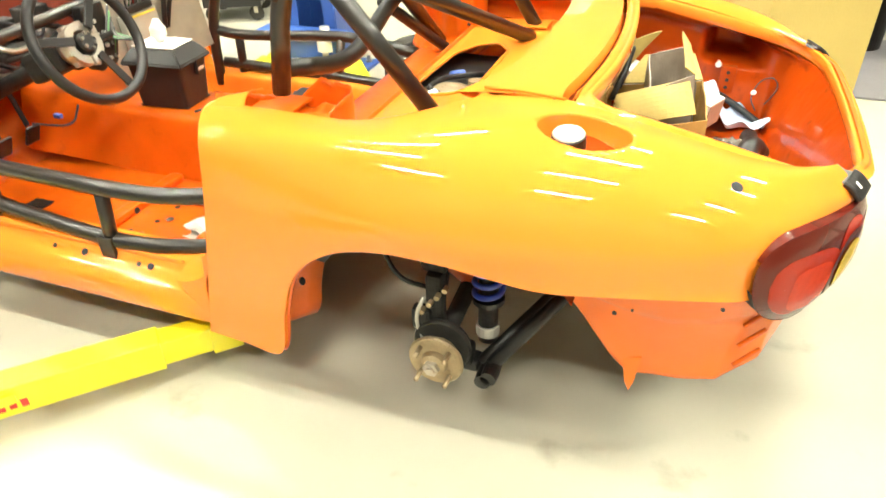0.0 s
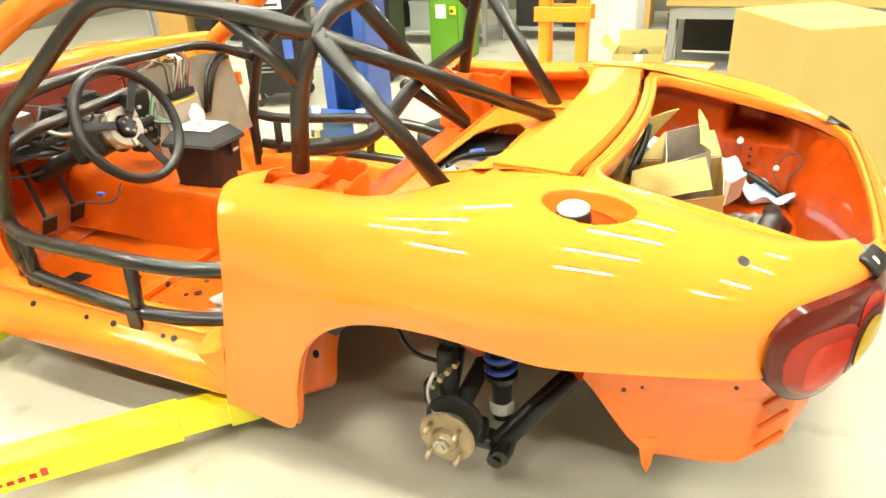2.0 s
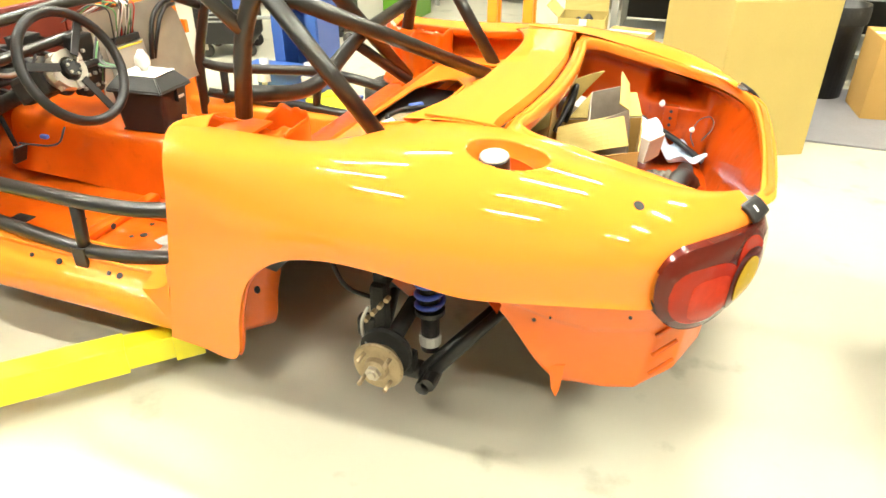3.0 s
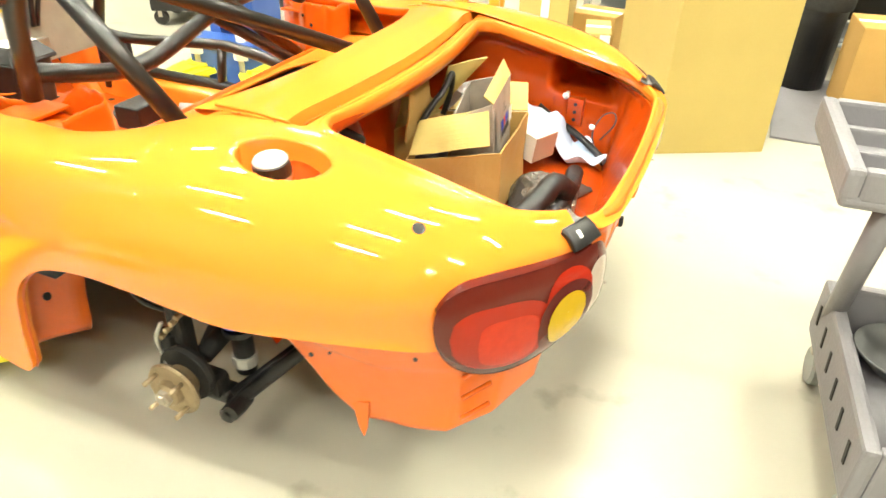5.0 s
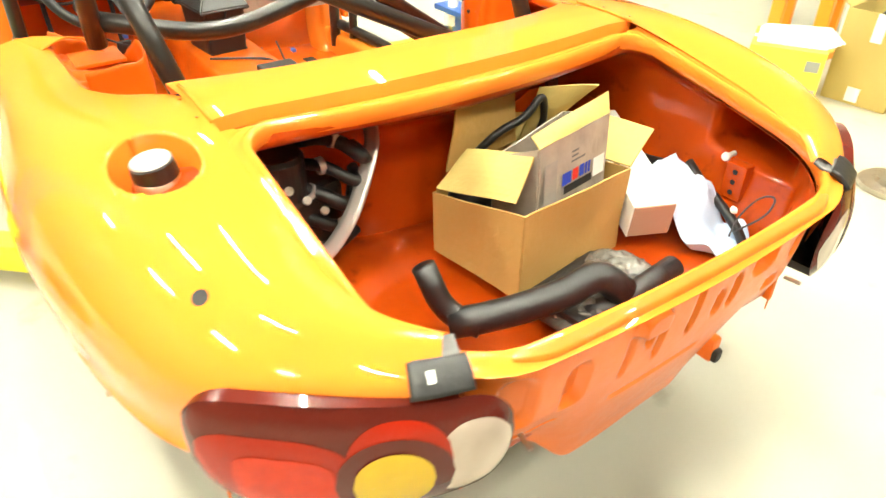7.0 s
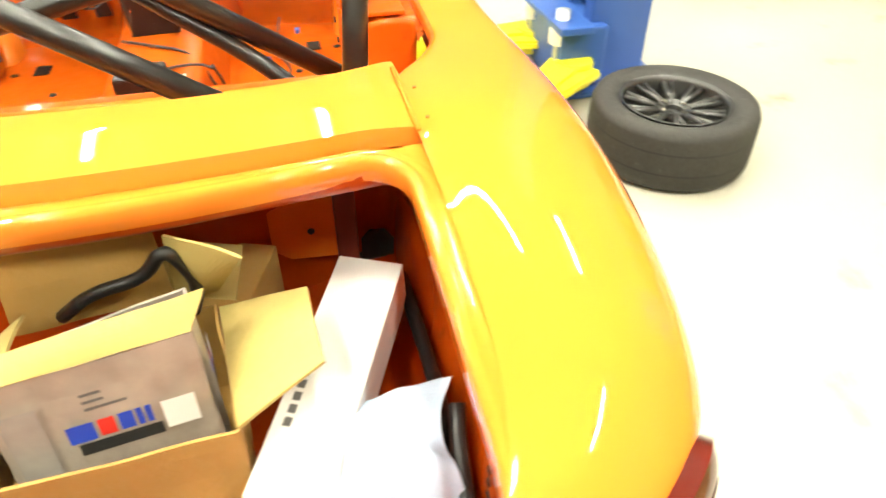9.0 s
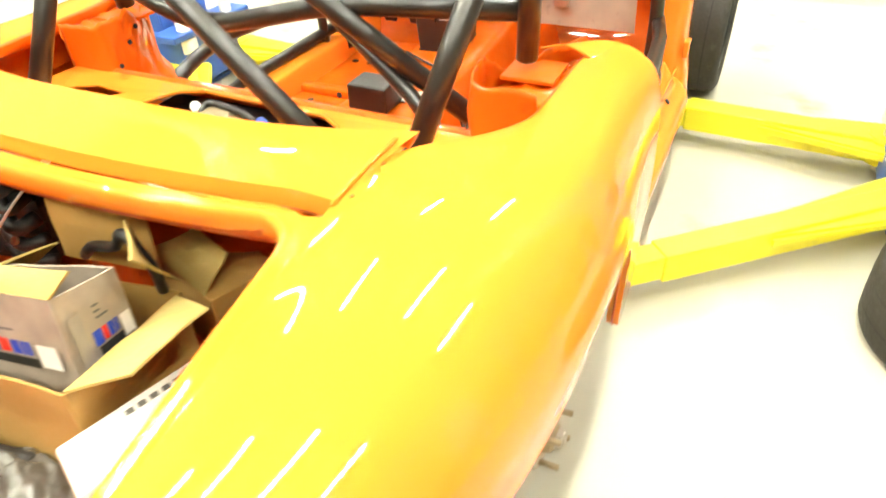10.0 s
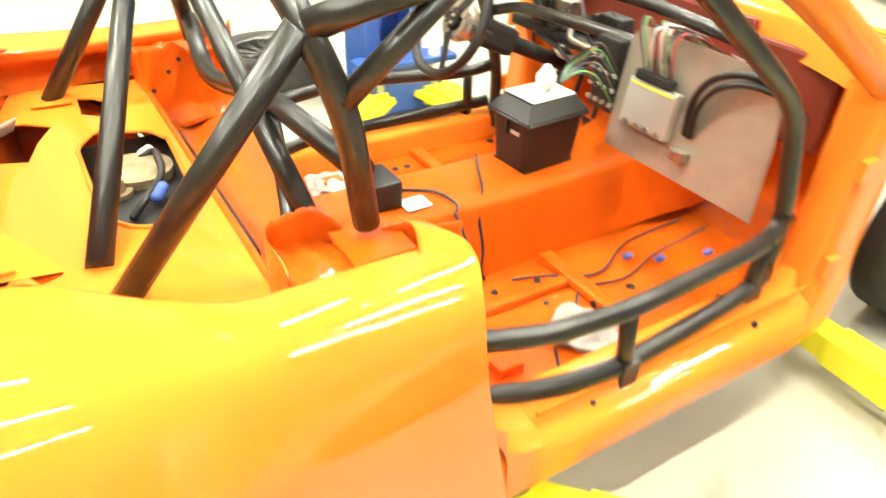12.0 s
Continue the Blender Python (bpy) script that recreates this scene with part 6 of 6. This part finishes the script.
def bench():
    b = empty("work_bench", (1.05, 3.74, 0))
    part("top", block((2.2, 0.75, 0.05), (0, 0, 0.665), None, 0.006), CARD_LIGHT, b, "pale board bench top")
    for k in (-1, 1):
        for j in (-1, 1):
            part("leg", block((0.05, 0.05, 0.64), (1.05 * k, 0.33 * j, 0.321), None, 0.004), GREY, b)
        part("side_rail", block((0.04, 0.62, 0.05), (1.05 * k, 0, 0.60), None, 0.004), GREY, b)
    part("front_rail", block((2.06, 0.03, 0.09), (0, -0.345, 0.60), None, 0.004), GREY, b)
    part("lower_shelf", block((2.06, 0.62, 0.03), (0, 0, 0.18), None, 0.004), GREY, b)
    part("back_panel", block((2.06, 0.02, 0.42), (0, 0.32, 0.42), None, 0.003), BLACK, b, "dark back panel")
    return tagged(b, "grey steel work bench with a pale top", "work bench")


bench()


def shelf_unit(x, y, rz, w=1.6, h=1.9, n=4, seed=1):
    rr = random.Random(seed)
    u = empty("shelf_unit", (x, y, 0), rz)
    for k in (-1, 1):
        for j in (-1, 1):
            part("upright", block((0.045, 0.045, h), (k * w / 2, j * 0.24, h / 2 + 0.001), None, 0.003), GREY, u)
    levels = [0.12 + (h - 0.25) * k / (n - 1) for k in range(n)]
    for z in levels:
        part("shelf_board", block((w, 0.52, 0.03), (0, 0, z), None, 0.003), GREY, u)
    tagged(u, "grey steel shelving loaded with boxes", "shelving", "shelving")
    for z in levels[:-1]:
        xx = -w / 2 + 0.08
        while xx < w / 2 - 0.3:
            bw = rr.uniform(0.2, 0.42)
            bh = rr.uniform(0.12, 0.34)
            mat = rr.choice((CARD, BLACK, BLACK, BLACK, GREY, CARD, DARK))
            q = empty("storage_box")
            q.matrix_world = u.matrix_world @ Matrix.Translation((xx + bw / 2, rr.uniform(-0.06, 0.04), z + 0.016))
            part("body", block((bw, 0.34, bh), (0, 0, bh / 2), None, 0.006), mat, q)
            part("lid", block((bw + 0.012, 0.352, 0.03), (0, 0, bh + 0.0), None, 0.005), mat, q)
            tagged(q, "storage box with a lid on steel shelving", "box", "boxes on shelves")
            xx += bw + rr.uniform(0.04, 0.2)
    return u


shelf_unit(-4.6, 4.3, 0, 2.0, 1.5, 4, 2)
shelf_unit(-2.9, 5.2, 0, 1.8, 1.9, 4, 3)
shelf_unit(-0.9, 5.6, 0, 2.0, 1.9, 4, 5)
shelf_unit(1.6, 5.4, 0, 2.2, 1.9, 4, 7)
shelf_unit(3.6, 4.4, -60, 1.8, 1.9, 4, 9)
shelf_unit(-6.6, 1.6, 90, 2.2, 1.4, 3, 11)
shelf_unit(-6.6, -1.4, 90, 2.2, 1.4, 3, 13)
shelf_unit(-3.6, -5.4, 0, 2.4, 1.9, 4, 17)


def green_cabinet():
    g = empty("machine_cabinet", (-2.10, 4.40, 0))
    part("body", block((0.34, 0.40, 1.25), (0, 0, 0.626), None, 0.01), GREEN, g, "green enamelled cabinet")
    part("notice", block((0.10, 0.002, 0.12), (-0.05, -0.2015, 0.46), None, 0), PAPER, g, "white notice")
    part("switch", block((0.05, 0.03, 0.07), (0.075, -0.212, 0.47), None, 0.006), LIFT_YELLOW, g)
    part("switch_knob", disc(0.016, Matrix.Translation((0.075, -0.228, 0.47)) @ Matrix.Rotation(radians(90), 4, "X"), 0.012, 14), INK_BLACK, g)
    part("door_seam", block((0.004, 0.003, 1.1), (0.12, -0.2015, 0.62), None, 0), DARK, g)
    return tagged(g, "green machine cabinet with a yellow switch", "cabinet")


green_cabinet()


def press():
    p = empty("shop_press", (-0.72, 3.16, 0))
    for k in (-1, 1):
        for j in (-1, 1):
            part("upright", block((0.075, 0.03, 1.7), (0.135 * k, 0.05 * j, 0.87), None, 0.004), SAFETY, p)
        part("foot", block((0.075, 0.34, 0.04), (0.135 * k, 0, 0.021), None, 0.006), SAFETY, p)
    for z in (0.62, 1.68):
        for j in (-1, 1):
            part("cross_beam", block((0.40, 0.03, 0.10), (0, 0.082 * j, z), None, 0.006), SAFETY, p)
    part("jack", tube([(0, 0, 1.15), (0, 0, 1.62)], 0.05, 0, 18), GREY, p, smooth=True)
    return tagged(p, "orange steel frame hydraulic shop press", "shop press")


press()
cab = empty("tall_cabinet", (-0.46, 3.70, 0), 0)
part("body", block((0.38, 0.45, 1.7), (0, 0, 0.851), None, 0.006), WHITE, cab, "off white painted body")
part("door", block((0.36, 0.02, 1.62), (0, -0.236, 0.85), None, 0.004), WHITE, cab)
tagged(cab, "tall off white cabinet beside the bench", "cabinet")
tool = empty("tool_chest", (-2.55, 3.45, 0), 10)
part("body", block((0.62, 0.42, 0.92), (0, 0, 0.53), None, 0.01), BLACK, tool, "black steel body")
for k in range(5):
    part("drawer", block((0.57, 0.012, 0.13), (0, -0.216, 0.18 + 0.16 * k), None, 0.004), BLACK, tool)
    part("pull", tube([(-0.2, -0.236, 0.215 + 0.16 * k), (0.2, -0.236, 0.215 + 0.16 * k)], 0.008, 0, 8), SILVER, tool)
for k in range(4):
    part("castor", revolve([(0, 0.018), (0.03, 0.018), (0.034, 0), (0.03, -0.018), (0, -0.018)], 18, None, Matrix.Translation((0.25 * (1 if k % 2 else -1), 0.15 * (1 if k > 1 else -1), 0.034)) @ Matrix.Rotation(radians(90), 4, "X")), BLACK, tool)
tagged(tool, "black rolling tool chest with drawers", "tool chest")
welder = empty("welding_machine", (-2.85, 2.62, 0), 24)
part("lower_case", block((0.42, 0.46, 0.50), (0, 0, 0.36), None, 0.012), BLACK, welder, "black steel case with louvres")
for k in range(7):
    part("louvre", block((0.16, 0.008, 0.012), (-0.08, -0.233, 0.28 + 0.032 * k), None, 0.002), GREY, welder)
part("blue_label", block((0.07, 0.003, 0.14), (0.13, -0.2315, 0.44), None, 0), WIRE_BLUE, welder, "blue printed label")
upper = part("upper_case", outline_plate([(-0.23, 0.615), (0.23, 0.615), (0.23, 0.98), (-0.06, 0.98), (-0.23, 0.86)], 0.40, None, Matrix.Translation((-0.20, 0, 0)) @ YZ, 0.006), BLACK, welder, "black control unit with a sloping top")
part("name_plate", block((0.17, 0.003, 0.06), (0.04, -0.2325, 0.76), None, 0), PAPER, upper, "white label")
part("print_bar", block((0.12, 0.002, 0.018), (0.04, -0.2352, 0.76), None, 0), INK_BLACK, upper)
for k in (-1, 1):
    part("shelf_bar", tube([(0.25, -0.20 * k, 0.30), (0.62, -0.20 * k, 0.30)], 0.014, 0, 10), GREY, welder)
    for j in (-1, 1):
        part("wheel", revolve([(0, 0.02), (0.05, 0.02), (0.055, 0), (0.05, -0.02), (0, -0.02)], 20, None, Matrix.Translation((0.16 * j, 0.17 * k, 0.056)) @ Matrix.Rotation(radians(90), 4, "X")), RUBBER, welder)
        part("wheel_bracket", block((0.03, 0.05, 0.06), (0.16 * j, 0.17 * k, 0.09), None, 0.003), STEEL, welder)
tagged(welder, "black wheeled welding machine with a white label", "welding machine")
bin_ = empty("waste_bin", (1.42, 3.06, 0.013))
part("drum", revolve([(0, 0.02), (0.125, 0.02), (0.135, 0.0), (0.160, 0.55), (0.168, 0.56), (0.168, 0.575), (0.15, 0.57), (0.12, 0.05)], 36), BLACK, bin_, "black plastic drum", smooth=True)
part("bin_liner", revolve([(0.169, 0.570), (0.174, 0.53), (0.172, 0.47), (0.168, 0.46)], 36), DARK, bin_, "black liner folded over the rim", smooth=True)
tagged(bin_, "black waste bin standing on a grey floor mat", "waste bin")
tagged(part("floor_mat", block((1.3, 1.12, 0.012), (1.93, 2.66, 0.007), None, 0.003), CART), "grey rubber mat on the floor", "mat")
low = empty("low_platform", (-4.6, 1.45, 0), 12)
part("deck", block((1.3, 1.2, 0.05), (0, 0, 0.30), None, 0.01), CART, low, "grey flat deck")
for k in range(4):
    part("leg", block((0.06, 0.06, 0.274), (0.58 * (1 if k % 2 else -1), 0.52 * (1 if k > 1 else -1), 0.138), None, 0.004), GREY, low)
tagged(low, "low grey platform table standing on the floor", "table")


def cart():
    c = empty("service_cart", (1.70, -0.03, 0), 4)
    w = 0.60
    for z, h, x0, ww, d, y0 in ((0.16, 0.16, 0.0, w, 0.64, 0.0), (0.74, 0.07, -0.08, w + 0.14, 0.44, 0.12)):
        tray = part("tray", block((ww, d, 0.03), (x0, y0, z), None, 0.012), CART, c, "grey moulded plastic tray")
        for k in (-1, 1):
            part("tray_wall", block((0.035, d, h), (x0 + k * (ww / 2 - 0.015), y0, z + h / 2), None, 0.012), CART, tray)
            part("tray_wall", block((ww - 0.06, 0.03, h), (x0, y0 + k * (d / 2 - 0.015), z + h / 2), None, 0.010), CART, tray)
        if z < 0.5:
            for k in range(6):
                part("slot", block((0.004, 0.014, 0.055), (0, 0, 0), Matrix.Translation((-ww / 2 - 0.0035, -0.25 + 0.10 * k, z + 0.08)) @ Matrix.Rotation(radians(-14), 4, "X"), 0.001), DARK, tray)
        else:
            for k in (-1, 1):
                part("divider", block((ww - 0.07, 0.018, h * 0.7), (x0, y0 + k * 0.07, z + h * 0.4), None, 0.006), CART, tray)
    for k in (-1, 1):
        leg = tube([(k * 0.29 - 0.06, -0.07, 0.73), (k * 0.27, 0.27, 0.20)], 0.026, 0, 10)
        part("post", leg, CART, c, "dark grey slanting leg", smooth=True)
        for j in (-1, 1):
            part("castor", revolve([(0, 0.018), (0.050, 0.018), (0.058, 0.010), (0.058, -0.010), (0.050, -0.018), (0, -0.018)], 24, None, Matrix.Translation((k * 0.26, j * 0.27, 0.058)) @ Matrix.Rotation(radians(90), 4, "Y")), GREY, c)
            part("castor_fork", block((0.05, 0.03, 0.05), (k * 0.26, j * 0.27, 0.125), None, 0.006), STEEL, c)
    return tagged(c, "grey plastic two tray service cart on castors", "service cart")


cart()
pan_ = part("steel_bowl", revolve([(0, 0.004), (0.07, 0.004), (0.115, 0.05), (0.12, 0.055), (0.117, 0.06), (0.07, 0.012), (0, 0.010)], 36), CHROME, None, smooth=True)
pan_.matrix_world = pose(1.58, 0.13, 0.176)
tagged(pan_, "shiny steel bowl in the lower tray of the cart", "bowl")
